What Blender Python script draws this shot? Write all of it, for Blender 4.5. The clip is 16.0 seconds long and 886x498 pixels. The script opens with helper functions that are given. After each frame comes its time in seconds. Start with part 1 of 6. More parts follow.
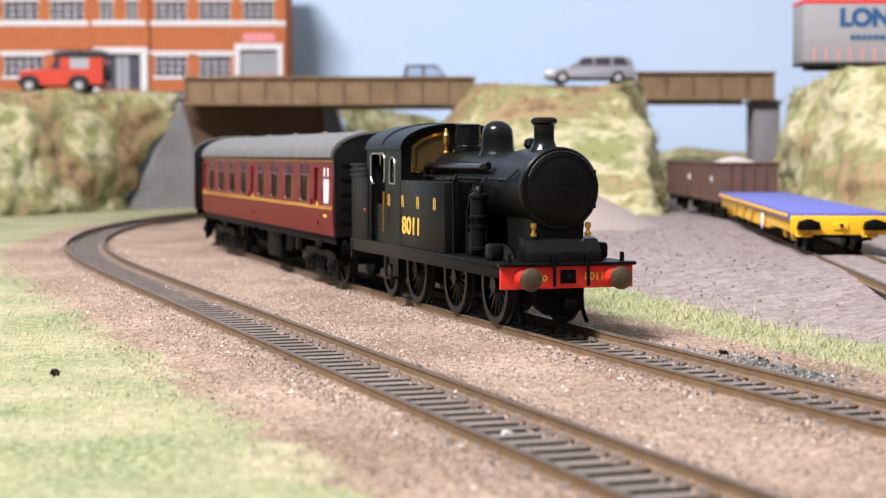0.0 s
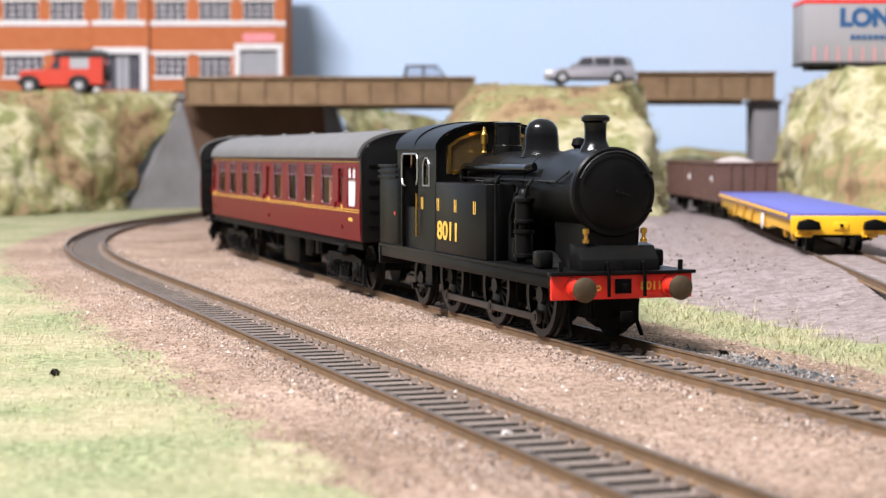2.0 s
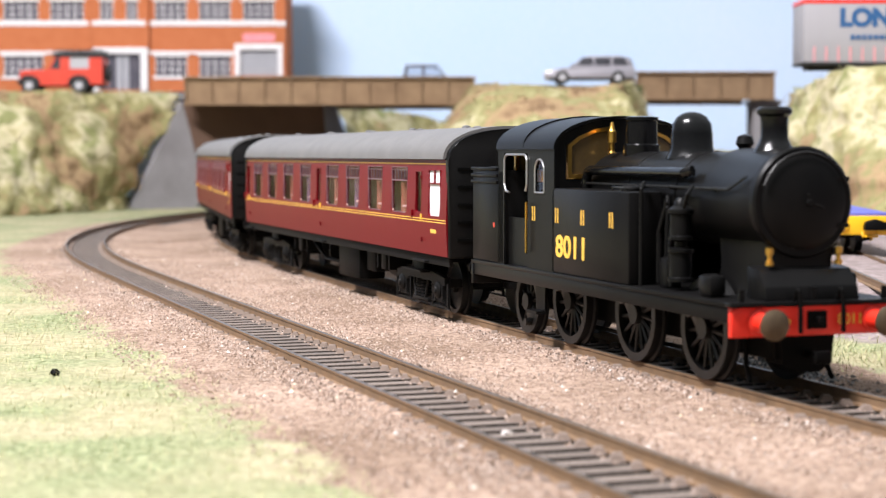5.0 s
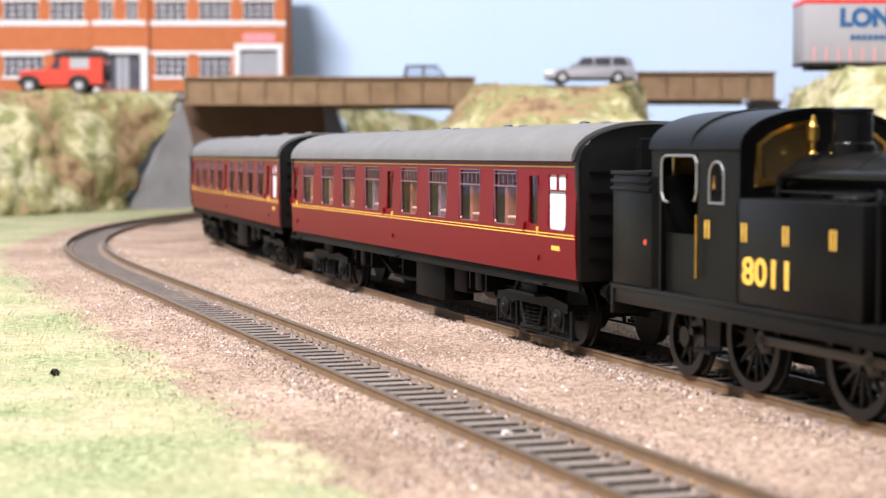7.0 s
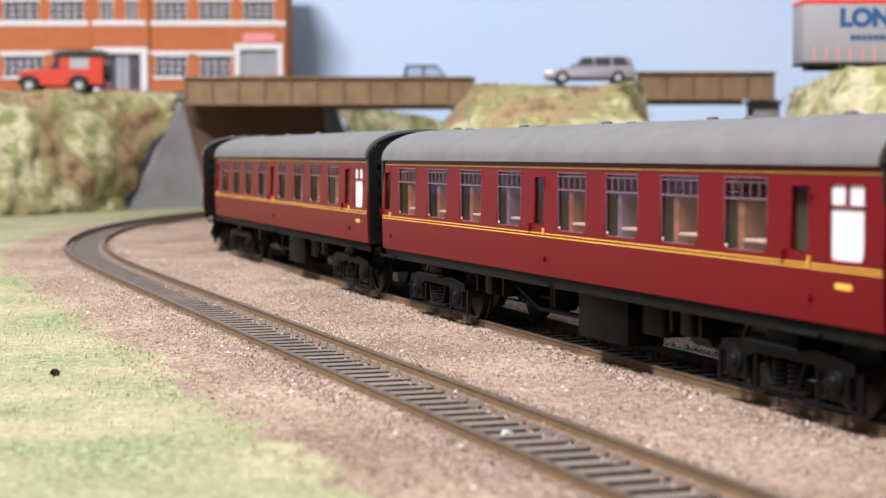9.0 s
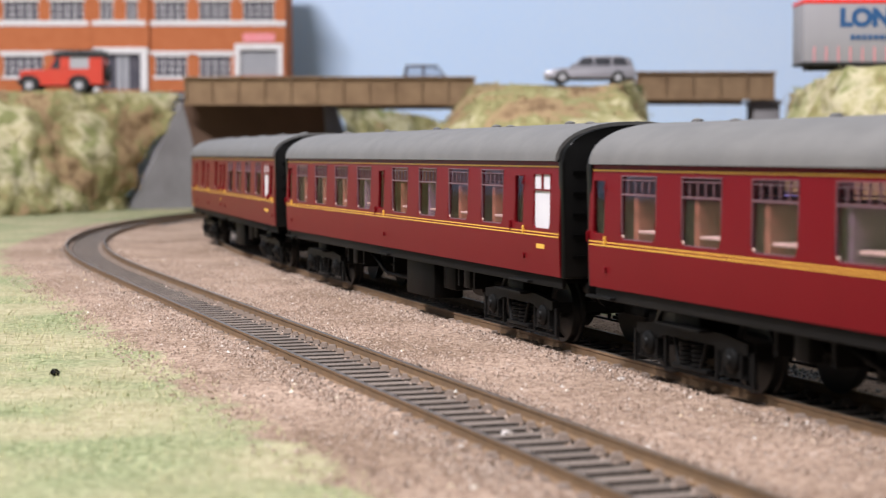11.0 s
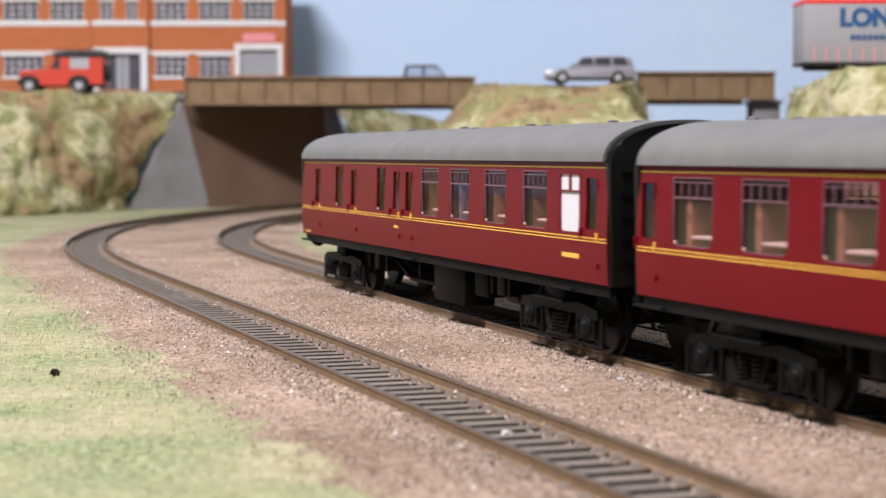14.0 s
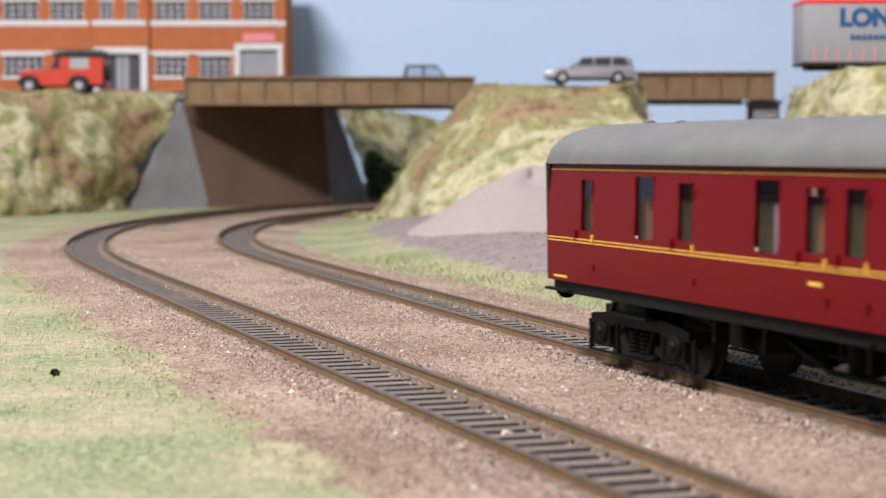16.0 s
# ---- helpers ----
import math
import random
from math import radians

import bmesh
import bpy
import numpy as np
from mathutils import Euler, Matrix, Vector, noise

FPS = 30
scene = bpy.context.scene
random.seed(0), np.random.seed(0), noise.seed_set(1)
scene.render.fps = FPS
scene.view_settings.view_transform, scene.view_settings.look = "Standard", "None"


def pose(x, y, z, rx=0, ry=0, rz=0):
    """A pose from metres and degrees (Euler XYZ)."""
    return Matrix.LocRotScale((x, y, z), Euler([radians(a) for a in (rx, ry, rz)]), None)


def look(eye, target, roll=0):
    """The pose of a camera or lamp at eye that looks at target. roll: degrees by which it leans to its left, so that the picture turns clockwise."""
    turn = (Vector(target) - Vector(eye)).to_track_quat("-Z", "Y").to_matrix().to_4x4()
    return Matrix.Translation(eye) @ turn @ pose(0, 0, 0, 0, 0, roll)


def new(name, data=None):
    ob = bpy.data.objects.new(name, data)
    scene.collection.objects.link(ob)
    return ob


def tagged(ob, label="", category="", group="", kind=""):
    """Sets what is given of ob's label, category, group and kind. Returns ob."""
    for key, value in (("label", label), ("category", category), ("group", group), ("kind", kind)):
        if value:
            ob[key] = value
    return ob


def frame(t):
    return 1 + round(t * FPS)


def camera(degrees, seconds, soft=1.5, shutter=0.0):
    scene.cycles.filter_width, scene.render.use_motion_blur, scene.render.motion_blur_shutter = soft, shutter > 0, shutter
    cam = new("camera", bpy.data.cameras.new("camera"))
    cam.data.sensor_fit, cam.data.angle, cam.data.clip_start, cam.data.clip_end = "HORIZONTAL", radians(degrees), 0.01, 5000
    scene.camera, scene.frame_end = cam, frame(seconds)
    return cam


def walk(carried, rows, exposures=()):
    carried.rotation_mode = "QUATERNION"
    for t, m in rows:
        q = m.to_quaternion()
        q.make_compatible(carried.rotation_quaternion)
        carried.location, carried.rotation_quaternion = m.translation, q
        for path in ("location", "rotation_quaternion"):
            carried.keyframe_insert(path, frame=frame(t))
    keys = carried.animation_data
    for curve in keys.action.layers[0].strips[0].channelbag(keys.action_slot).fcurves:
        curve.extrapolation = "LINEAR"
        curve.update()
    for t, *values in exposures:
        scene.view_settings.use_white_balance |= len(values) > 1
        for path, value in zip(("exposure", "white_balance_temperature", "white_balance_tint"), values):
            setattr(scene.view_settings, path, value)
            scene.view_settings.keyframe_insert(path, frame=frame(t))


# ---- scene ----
# Model railway, true model size: lengths below are in millimetres, z = 0 at the rail head.
MM = 0.001
cam = camera(28.17, 16.0, soft=1.25, shutter=0.35)
EYE = 43.155
walk(cam, [(0.0, pose(0, 0, EYE * MM, 90 - 3.209)), (16.0, pose(0, 0, EYE * MM, 90 - 3.209))],
     [(0.0, 0.16), (3.5, 0.30), (7.0, 0.43), (9.0, 0.08), (12.0, -0.11), (14.5, -0.13), (16.0, -0.17)])
cam.data.dof.use_dof = True
cam.data.dof.focus_distance = 0.43
cam.data.dof.aperture_fstop = 35.0

# ---- light: a hall with pale walls, and one lighting bar over the front of the layout ----
world = bpy.data.worlds.new("hall")
scene.world = world
world.use_nodes = True
bg = world.node_tree.nodes["Background"]
bg.inputs[1].default_value = 0.60
# pale lit ceiling above, dimmer walls and floor around
wtc, wsep, wramp = (world.node_tree.nodes.new("ShaderNode" + k) for k in ("TexCoord", "SeparateXYZ", "ValToRGB"))
wramp.color_ramp.elements[0].position, wramp.color_ramp.elements[1].position = 0.05, 0.8
wramp.color_ramp.elements[0].color, wramp.color_ramp.elements[1].color = (0.15, 0.16, 0.18, 1), (0.92, 0.96, 1.0, 1)
world.node_tree.links.new(wtc.outputs["Generated"], wsep.inputs[0])
world.node_tree.links.new(wsep.outputs[2], wramp.inputs[0])
world.node_tree.links.new(wramp.outputs[0], bg.inputs[0])
bar = bpy.data.lights.new("lighting_bar", "AREA")
bar.shape, bar.size, bar.size_y, bar.energy, bar.color = "RECTANGLE", 0.5, 0.12, 46, (0.985, 0.955, 1.0)
lamp = new("lighting_bar", bar)
lamp.matrix_world = look((-0.58, -0.02, 1.16), (-0.12, 0.95, 0.0))


# ---- materials ----
def nodes_of(name):
    m = bpy.data.materials.new(name)
    m.use_nodes = True
    return m, m.node_tree.nodes, m.node_tree.links


def surface(name, col, rough=0.5, metal=0.0, col2=None, size=4.0, bump=0.15, fine=0.5, spec=0.5, amount=0.6, rand=0.0):
    """Paint, plaster, plastic or metal: two-scale colour variation and fine relief. size, fine: grain in millimetres."""
    m, n, l = nodes_of(name)
    b = n["Principled BSDF"]
    b.inputs["Roughness"].default_value, b.inputs["Metallic"].default_value = rough, metal
    b.inputs["Specular IOR Level"].default_value = spec
    tc = n.new("ShaderNodeTexCoord")
    big, small = n.new("ShaderNodeTexNoise"), n.new("ShaderNodeTexNoise")
    big.inputs["Scale"].default_value, small.inputs["Scale"].default_value = 1000 / size, 1000 / fine
    big.inputs["Detail"].default_value, small.inputs["Detail"].default_value = 4, 3
    for t in (big, small):
        l.new(tc.outputs["Object"], t.inputs["Vector"])
    mix = n.new("ShaderNodeMixRGB")
    c2 = col2 or tuple(c * 0.72 for c in col)
    mix.inputs[1].default_value, mix.inputs[2].default_value = (*col, 1), (*c2, 1)
    ramp = n.new("ShaderNodeValToRGB")
    ramp.color_ramp.elements[0].position, ramp.color_ramp.elements[1].position = 0.38, 0.38 + 0.4
    add = n.new("ShaderNodeMath")
    add.operation = "MULTIPLY_ADD"
    l.new(small.outputs[0], add.inputs[0])
    add.inputs[1].default_value = 0.35
    l.new(big.outputs[0], add.inputs[2])
    sub = n.new("ShaderNodeMath")
    sub.operation = "SUBTRACT"
    l.new(add.outputs[0], sub.inputs[0])
    sub.inputs[1].default_value = 0.16
    l.new(sub.outputs[0], ramp.inputs[0])
    k = n.new("ShaderNodeMath")
    k.operation = "MULTIPLY"
    l.new(ramp.outputs[0], k.inputs[0])
    k.inputs[1].default_value = amount
    l.new(k.outputs[0], mix.inputs[0])
    out = mix.outputs[0]
    if rand:
        info, hsv = n.new("ShaderNodeObjectInfo"), n.new("ShaderNodeHueSaturation")
        mr = n.new("ShaderNodeMapRange")
        l.new(info.outputs["Random"], mr.inputs[0])
        mr.inputs[3].default_value, mr.inputs[4].default_value = 1 - rand, 1 + rand
        l.new(mr.outputs[0], hsv.inputs["Value"])
        l.new(out, hsv.inputs["Color"])
        out = hsv.outputs[0]
    l.new(out, b.inputs["Base Color"])
    if bump:
        bp = n.new("ShaderNodeBump")
        bp.inputs["Strength"].default_value, bp.inputs["Distance"].default_value = bump, fine * 0.4 * MM
        l.new(small.outputs[0], bp.inputs["Height"])
        l.new(bp.outputs[0], b.inputs["Normal"])
    return m


def island(name, cols, rough=0.9, trans=0.0):
    """Loose scatter: each piece takes its own shade."""
    m, n, l = nodes_of(name)
    g, ramp = n.new("ShaderNodeNewGeometry"), n.new("ShaderNodeValToRGB")
    e = ramp.color_ramp.elements
    while len(e) < len(cols):
        e.new(0.5)
    for i, c in enumerate(cols):
        e[i].position, e[i].color = i / (len(cols) - 1), (*c, 1)
    l.new(g.outputs["Random Per Island"], ramp.inputs[0])
    l.new(ramp.outputs[0], n["Principled BSDF"].inputs["Base Color"])
    n["Principled BSDF"].inputs["Roughness"].default_value = rough
    n["Principled BSDF"].inputs["Specular IOR Level"].default_value = 0.2
    return m


def earth_material():
    """Sanded baseboard: brown-pink grit, grey yard dust and grass matting, by the cover painted on the sheet."""
    m, n, l = nodes_of("layout_ground")
    b = n["Principled BSDF"]
    b.inputs["Roughness"].default_value, b.inputs["Specular IOR Level"].default_value = 0.95, 0.15
    tc = n.new("ShaderNodeTexCoord")

    def noise_at(mm, detail=4):
        t = n.new("ShaderNodeTexNoise")
        t.inputs["Scale"].default_value, t.inputs["Detail"].default_value = 1000 / mm, detail
        l.new(tc.outputs["Object"], t.inputs["Vector"])
        return t.outputs[0]

    def ramp(x, a, c, p=0.35, q=0.65):
        r = n.new("ShaderNodeValToRGB")
        r.color_ramp.elements[0].position, r.color_ramp.elements[1].position = p, q
        r.color_ramp.elements[0].color, r.color_ramp.elements[1].color = (*a, 1), (*c, 1)
        l.new(x, r.inputs[0])
        return r.outputs[0]

    def mix(f, a, c):
        x = n.new("ShaderNodeMixRGB")
        l.new(f, x.inputs[0]), l.new(a, x.inputs[1]), l.new(c, x.inputs[2])
        return x.outputs[0]

    def attr(name):
        a = n.new("ShaderNodeAttribute")
        a.attribute_name = name
        return a.outputs["Fac"]

    def edge(cover, mm):
        s = n.new("ShaderNodeMath")
        s.operation = "ADD"
        l.new(cover, s.inputs[0]), l.new(noise_at(mm, 6), s.inputs[1])
        return ramp(s.outputs[0], (0, 0, 0), (1, 1, 1), 0.86, 1.06)

    grit = mix(noise_at(35, 3), ramp(noise_at(1.1), (0.17, 0.112, 0.082), (0.44, 0.33, 0.265), 0.40, 0.60), ramp(noise_at(1.9), (0.25, 0.175, 0.135), (0.47, 0.36, 0.29), 0.40, 0.60))
    yard = mix(noise_at(14, 8), ramp(noise_at(2.5, 6), (0.15, 0.115, 0.105), (0.36, 0.295, 0.285)), ramp(noise_at(6, 8), (0.22, 0.175, 0.165), (0.37, 0.31, 0.30)))
    grass = mix(ramp(noise_at(38, 4), (0, 0, 0), (1, 1, 1), 0.38, 0.60), ramp(noise_at(1.6), (0.14, 0.165, 0.075), (0.34, 0.365, 0.205)), ramp(noise_at(2.2), (0.29, 0.265, 0.15), (0.43, 0.385, 0.25)))
    dirt = n.new("ShaderNodeMixRGB")
    dirt.blend_type = "MULTIPLY"
    dirt.inputs[0].default_value = 1.0
    l.new(grit, dirt.inputs[1])
    l.new(ramp(noise_at(48, 5), (0.70, 0.66, 0.60), (1.08, 1.06, 1.02), 0.34, 0.62), dirt.inputs[2])
    grit = dirt.outputs[0]
    col = mix(edge(attr("yard"), 25), grit, yard)
    col = mix(edge(attr("grass"), 14), col, grass)
    # dark cover: the ash patch, and painted shade in the sleeper gaps
    ash = ramp(noise_at(1.2), (0.05, 0.05, 0.05), (0.2, 0.19, 0.18))
    col = mix(edge(attr("ash"), 10), col, ash)
    l.new(col, b.inputs["Base Color"])
    bp = n.new("ShaderNodeBump")
    bp.inputs["Strength"].default_value, bp.inputs["Distance"].default_value = 1.0, 0.0010
    l.new(noise_at(1.0, 5), bp.inputs["Height"])
    l.new(bp.outputs[0], b.inputs["Normal"])
    return m


def foliage(name):
    """Teased foliage mat: cream, green and brown drifts, and each tuft a shade of its own."""
    m, n, l = nodes_of(name)
    b = n["Principled BSDF"]
    b.inputs["Roughness"].default_value, b.inputs["Specular IOR Level"].default_value = 0.95, 0.1
    tc, g = n.new("ShaderNodeTexCoord"), n.new("ShaderNodeNewGeometry")
    t1, t2 = n.new("ShaderNodeTexNoise"), n.new("ShaderNodeTexNoise")
    t1.inputs["Scale"].default_value, t2.inputs["Scale"].default_value = 19, 110
    t1.inputs["Detail"].default_value = 3
    for t in (t1, t2):
        l.new(tc.outputs["Object"], t.inputs["Vector"])
    s1, s2 = n.new("ShaderNodeMath"), n.new("ShaderNodeMath")
    s1.operation = s2.operation = "MULTIPLY_ADD"
    l.new(g.outputs["Random Per Island"], s1.inputs[0])
    s1.inputs[1].default_value = 0.10
    l.new(t1.outputs[0], s1.inputs[2])
    l.new(t2.outputs[0], s2.inputs[0])
    s2.inputs[1].default_value = 0.35
    l.new(s1.outputs[0], s2.inputs[2])
    r = n.new("ShaderNodeValToRGB")
    e = r.color_ramp.elements
    for k in range(4):
        e.new(0.5)
    for k, (p, c) in enumerate(((0.50, (0.23, 0.15, 0.085)), (0.59, (0.37, 0.26, 0.145)), (0.66, (0.25, 0.235, 0.105)), (0.72, (0.37, 0.335, 0.17)), (0.79, (0.53, 0.47, 0.31)), (0.88, (0.26, 0.265, 0.115)))):
        e[k].position, e[k].color = p, (*c, 1)
    l.new(s2.outputs[0], r.inputs[0])
    l.new(r.outputs[0], b.inputs["Base Color"])
    return m


def glass_material(name, tint=(0.93, 0.85, 0.89), rough=0.03):
    m, n, l = nodes_of(name)
    gl, tr, mx = n.new("ShaderNodeBsdfGlossy"), n.new("ShaderNodeBsdfTransparent"), n.new("ShaderNodeMixShader")
    gl.inputs["Roughness"].default_value = rough
    tr.inputs[0].default_value = (*tint, 1)
    mx.inputs[0].default_value = 0.075
    l.new(tr.outputs[0], mx.inputs[1]), l.new(gl.outputs[0], mx.inputs[2])
    l.new(mx.outputs[0], n["Material Output"].inputs[0])
    return m


BLACK = surface("satin_black_paint", (0.0040, 0.0039, 0.0040), 0.38, 0, (0.0075, 0.0070, 0.0066), 9, 0.06, 0.6, 0.12, 0.8)
GLOSSBLACK = surface("gloss_black_paint", (0.0026, 0.0026, 0.0028), 0.2, 0, (0.005, 0.0047, 0.0045), 9, 0.04, 0.6, 0.35, 0.8)
MATT = surface("matt_black_plastic", (0.0022, 0.0021, 0.002), 0.55, 0, (0.004, 0.0036, 0.0032), 5, 0.2, 0.5, 0.07)
DARKSTEEL = surface("blackened_steel", (0.0045, 0.0042, 0.004), 0.45, 0.0, (0.004, 0.0038, 0.0035), 2, 0.1)
BUFFER = surface("bronze_buffer_head", (0.12, 0.085, 0.05), 0.45, 0.6, (0.07, 0.05, 0.035), 2, 0.1)
BRASS = surface("polished_brass", (0.72, 0.42, 0.10), 0.28, 1.0, (0.5, 0.28, 0.06), 2, 0.05)
RODSTEEL = surface("oiled_brown_steel", (0.085, 0.070, 0.060), 0.45, 0.4, (0.05, 0.042, 0.035), 3, 0.1)
CEIL = surface("pale_coach_ceiling", (0.5, 0.42, 0.44), 0.7, 0, (0.44, 0.36, 0.38), 8, 0)
RED = surface("vermilion_paint", (0.78, 0.028, 0.012), 0.42, 0, (0.62, 0.02, 0.01), 5, 0.05)
GOLD = surface("gold_transfer", (0.80, 0.47, 0.07), 0.5, 0, (0.68, 0.38, 0.05), 1, 0)
MAROON = surface("maroon_coach_paint", (0.142, 0.0050, 0.0088), 0.36, 0, (0.120, 0.0041, 0.0072), 14, 0.03, 0.8, 0.1, 0.5)
SOLEBAR = surface("dark_grey_sole_bar", (0.010, 0.0097, 0.0095), 0.6, 0, (0.006, 0.0057, 0.0055), 6, 0.1, 0.5, 0.1)
RIVETED = surface("weathered_black_bogie", (0.0055, 0.0052, 0.005), 0.55, 0, (0.0025, 0.0024, 0.0023), 3, 0.2, 0.4, 0.12)
TABLE = surface("pale_peach_laminate", (0.62, 0.47, 0.40), 0.5, 0, (0.5, 0.36, 0.30), 5, 0)
ROOF = surface("weathered_grey_roof", (0.125, 0.12, 0.116), 0.62, 0, (0.17, 0.163, 0.155), 7, 0.2, 0.7)
INTERIOR = surface("brown_moulded_interior", (0.36, 0.14, 0.085), 0.6, 0, (0.17, 0.065, 0.045), 6, 0.1)
SEATBLUE = surface("grey_seat_moquette", (0.20, 0.13, 0.18), 0.8, 0, (0.14, 0.09, 0.13), 3, 0.1)
GLASS = glass_material("clear_glazing")
FROST = surface("frosted_white_glazing", (0.70, 0.68, 0.71), 0.35, 0, (0.62, 0.60, 0.63), 6, 0)
SASH = surface("dull_pink_window_sash", (0.17, 0.085, 0.10), 0.45, 0.0, (0.11, 0.05, 0.06), 3, 0)
CLEARPANE = glass_material("clear_car_glazing", (0.97, 0.97, 0.98))
RIM = surface("silver_window_rim", (0.42, 0.42, 0.42), 0.35, 0.8, (0.32, 0.32, 0.32), 2, 0)
AMBERPANE = surface("dark_amber_spectacle_glass", (0.085, 0.055, 0.022), 0.2, 0, (0.05, 0.032, 0.014), 4, 0)
RAIL = surface("rusty_rail_side", (0.19, 0.115, 0.060), 0.75, 0.0, (0.10, 0.065, 0.038), 3, 0.2)
RAILTOP = surface("rail_head", (0.14, 0.12, 0.10), 0.4, 0.6, (0.09, 0.075, 0.06), 6, 0.1)
# sleeper sides: the shadow in the slots is put into this darker colour
SLEEPERSHADE = surface("shaded_sleeper_side", (0.035, 0.027, 0.022), 0.85, 0, (0.06, 0.045, 0.036), 4, 0.3, 0.6)
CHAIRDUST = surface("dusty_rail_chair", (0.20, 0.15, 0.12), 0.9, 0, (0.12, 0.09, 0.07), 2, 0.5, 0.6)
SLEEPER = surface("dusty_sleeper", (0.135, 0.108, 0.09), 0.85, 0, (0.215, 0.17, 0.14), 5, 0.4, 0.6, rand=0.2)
EARTH = earth_material()
PEBBLES = island("loose_grit", [(0.17, 0.115, 0.085), (0.28, 0.20, 0.15), (0.36, 0.265, 0.21), (0.46, 0.37, 0.31), (0.24, 0.175, 0.135)])
DARKGRIT = island("dark_grit", [(0.05, 0.04, 0.032), (0.12, 0.09, 0.07), (0.20, 0.15, 0.12), (0.08, 0.06, 0.05)])
ASHES = island("loose_ash", [(0.03, 0.03, 0.03), (0.1, 0.1, 0.1), (0.3, 0.29, 0.28)])
FIBRES = island("static_grass", [(0.26, 0.31, 0.14), (0.37, 0.40, 0.21), (0.50, 0.46, 0.29), (0.46, 0.41, 0.23), (0.33, 0.37, 0.17)])
SCATTER = foliage("foliage_scatter")
BANK = foliage("bank_matting")
RUST = surface("brown_girder_paint", (0.25, 0.165, 0.095), 0.75, 0, (0.12, 0.07, 0.04), 14, 0.25, 1.2, 0.2)
CONCRETE = surface("grey_card_concrete", (0.25, 0.24, 0.245), 0.9, 0, (0.14, 0.128, 0.13), 26, 0.2, 1.5, 0.1)
BROWNCARD = surface("brown_card_wall", (0.17, 0.105, 0.075), 0.9, 0, (0.10, 0.065, 0.05), 40, 0.2, 1.5, 0.1)
SKY = surface("painted_sky_board", (0.54, 0.69, 0.92), 0.9, 0, (0.64, 0.73, 0.86), 420, 0.0, 6, 0.1, 0.9)
BRICK = surface("orange_brick_paper", (0.50, 0.165, 0.07), 0.85, 0, (0.43, 0.13, 0.05), 9, 0.1, 1.0, 0.1)
WHITE = surface("white_painted_card", (0.76, 0.73, 0.72), 0.8, 0, (0.68, 0.64, 0.62), 12, 0.05)
PANE = surface("dark_window_pane", (0.09, 0.085, 0.105), 0.25, 0, (0.15, 0.14, 0.16), 8, 0)
GREYMETAL = surface("grey_roller_shutter", (0.36, 0.36, 0.38), 0.6, 0, (0.32, 0.32, 0.34), 8, 0)
PINK = surface("faded_pink_sign", (0.80, 0.26, 0.28), 0.7, 0, (0.76, 0.34, 0.36), 4, 0)
ROADTOP = surface("grey_road_card", (0.15, 0.15, 0.155), 0.9, 0, (0.2, 0.2, 0.2), 20, 0.2)
CARRED = surface("red_car_paint", (0.55, 0.06, 0.035), 0.35, 0, (0.56, 0.035, 0.02), 12, 0)
CARDARK = surface("dark_grey_car_paint", (0.10, 0.10, 0.115), 0.35, 0.2, (0.08, 0.08, 0.09), 12, 0)
CHIPS = island("pale_chips", [(0.6, 0.55, 0.5), (0.75, 0.72, 0.68), (0.7, 0.55, 0.3)])
CARSILVER = surface("silver_car_paint", (0.33, 0.32, 0.35), 0.33, 0.3, (0.28, 0.27, 0.30), 12, 0)
TYRE = surface("black_tyre", (0.02, 0.02, 0.02), 0.8, 0, (0.03, 0.03, 0.03), 3, 0.1)
DARKGLASS = surface("dark_car_glass", (0.05, 0.052, 0.06), 0.12, 0, (0.08, 0.08, 0.09), 8, 0)
YELLOW = surface("yellow_wagon_paint", (0.86, 0.47, 0.012), 0.42, 0, (0.78, 0.40, 0.01), 7, 0.05)
BLUE = surface("blue_wagon_deck", (0.115, 0.125, 0.42), 0.55, 0, (0.095, 0.10, 0.36), 10, 0.05)
WAGON = surface("rusty_brown_wagon", (0.125, 0.062, 0.045), 0.75, 0, (0.06, 0.035, 0.03), 8, 0.2)
LOAD = surface("pale_stone_load", (0.52, 0.46, 0.44), 0.95, 0, (0.34, 0.28, 0.26), 3, 0.8, 1.0)
HEAP = surface("pinkish_gravel_heap", (0.38, 0.315, 0.29), 0.95, 0, (0.28, 0.23, 0.21), 1.6, 0.9, 0.8, 0.1)
TRAILER = surface("grey_trailer_curtain", (0.31, 0.30, 0.31), 0.6, 0, (0.275, 0.265, 0.275), 16, 0.05)
SIGNBLUE = surface("blue_trailer_print", (0.015, 0.085, 0.22), 0.6, 0, (0.015, 0.07, 0.18), 6, 0)
LEAFDARK = surface("dark_ivy_matting", (0.12, 0.19, 0.085), 0.95, 0, (0.12, 0.12, 0.05), 18, 0.5, 2.0, 0.1)
CLEAR = surface("glassy_blob", (0.5, 0.45, 0.41), 0.08, 0, (0.34, 0.29, 0.25), 2, 0)


# ---- mesh helpers (bmesh in millimetres) ----
def part(name, bm, material, parent=None, label="", smooth=True, at=None):
    me = bpy.data.meshes.new(name)
    bmesh.ops.recalc_face_normals(bm, faces=bm.faces)
    for v in bm.verts:
        v.co *= MM
    flat = bm.faces.layers.int.get("flat")
    for f in bm.faces:
        f.smooth = smooth and not (flat and f[flat])
    bm.to_mesh(me)
    bm.free()
    if smooth:
        me.set_sharp_from_angle(angle=radians(35))
    for x in material if isinstance(material, (list, tuple)) else (material,):
        me.materials.append(x)
    ob = new(name, me)
    if parent:
        ob.parent = parent
    if at is not None:
        ob.matrix_basis = at
    if label:
        tagged(ob, label)
    return ob


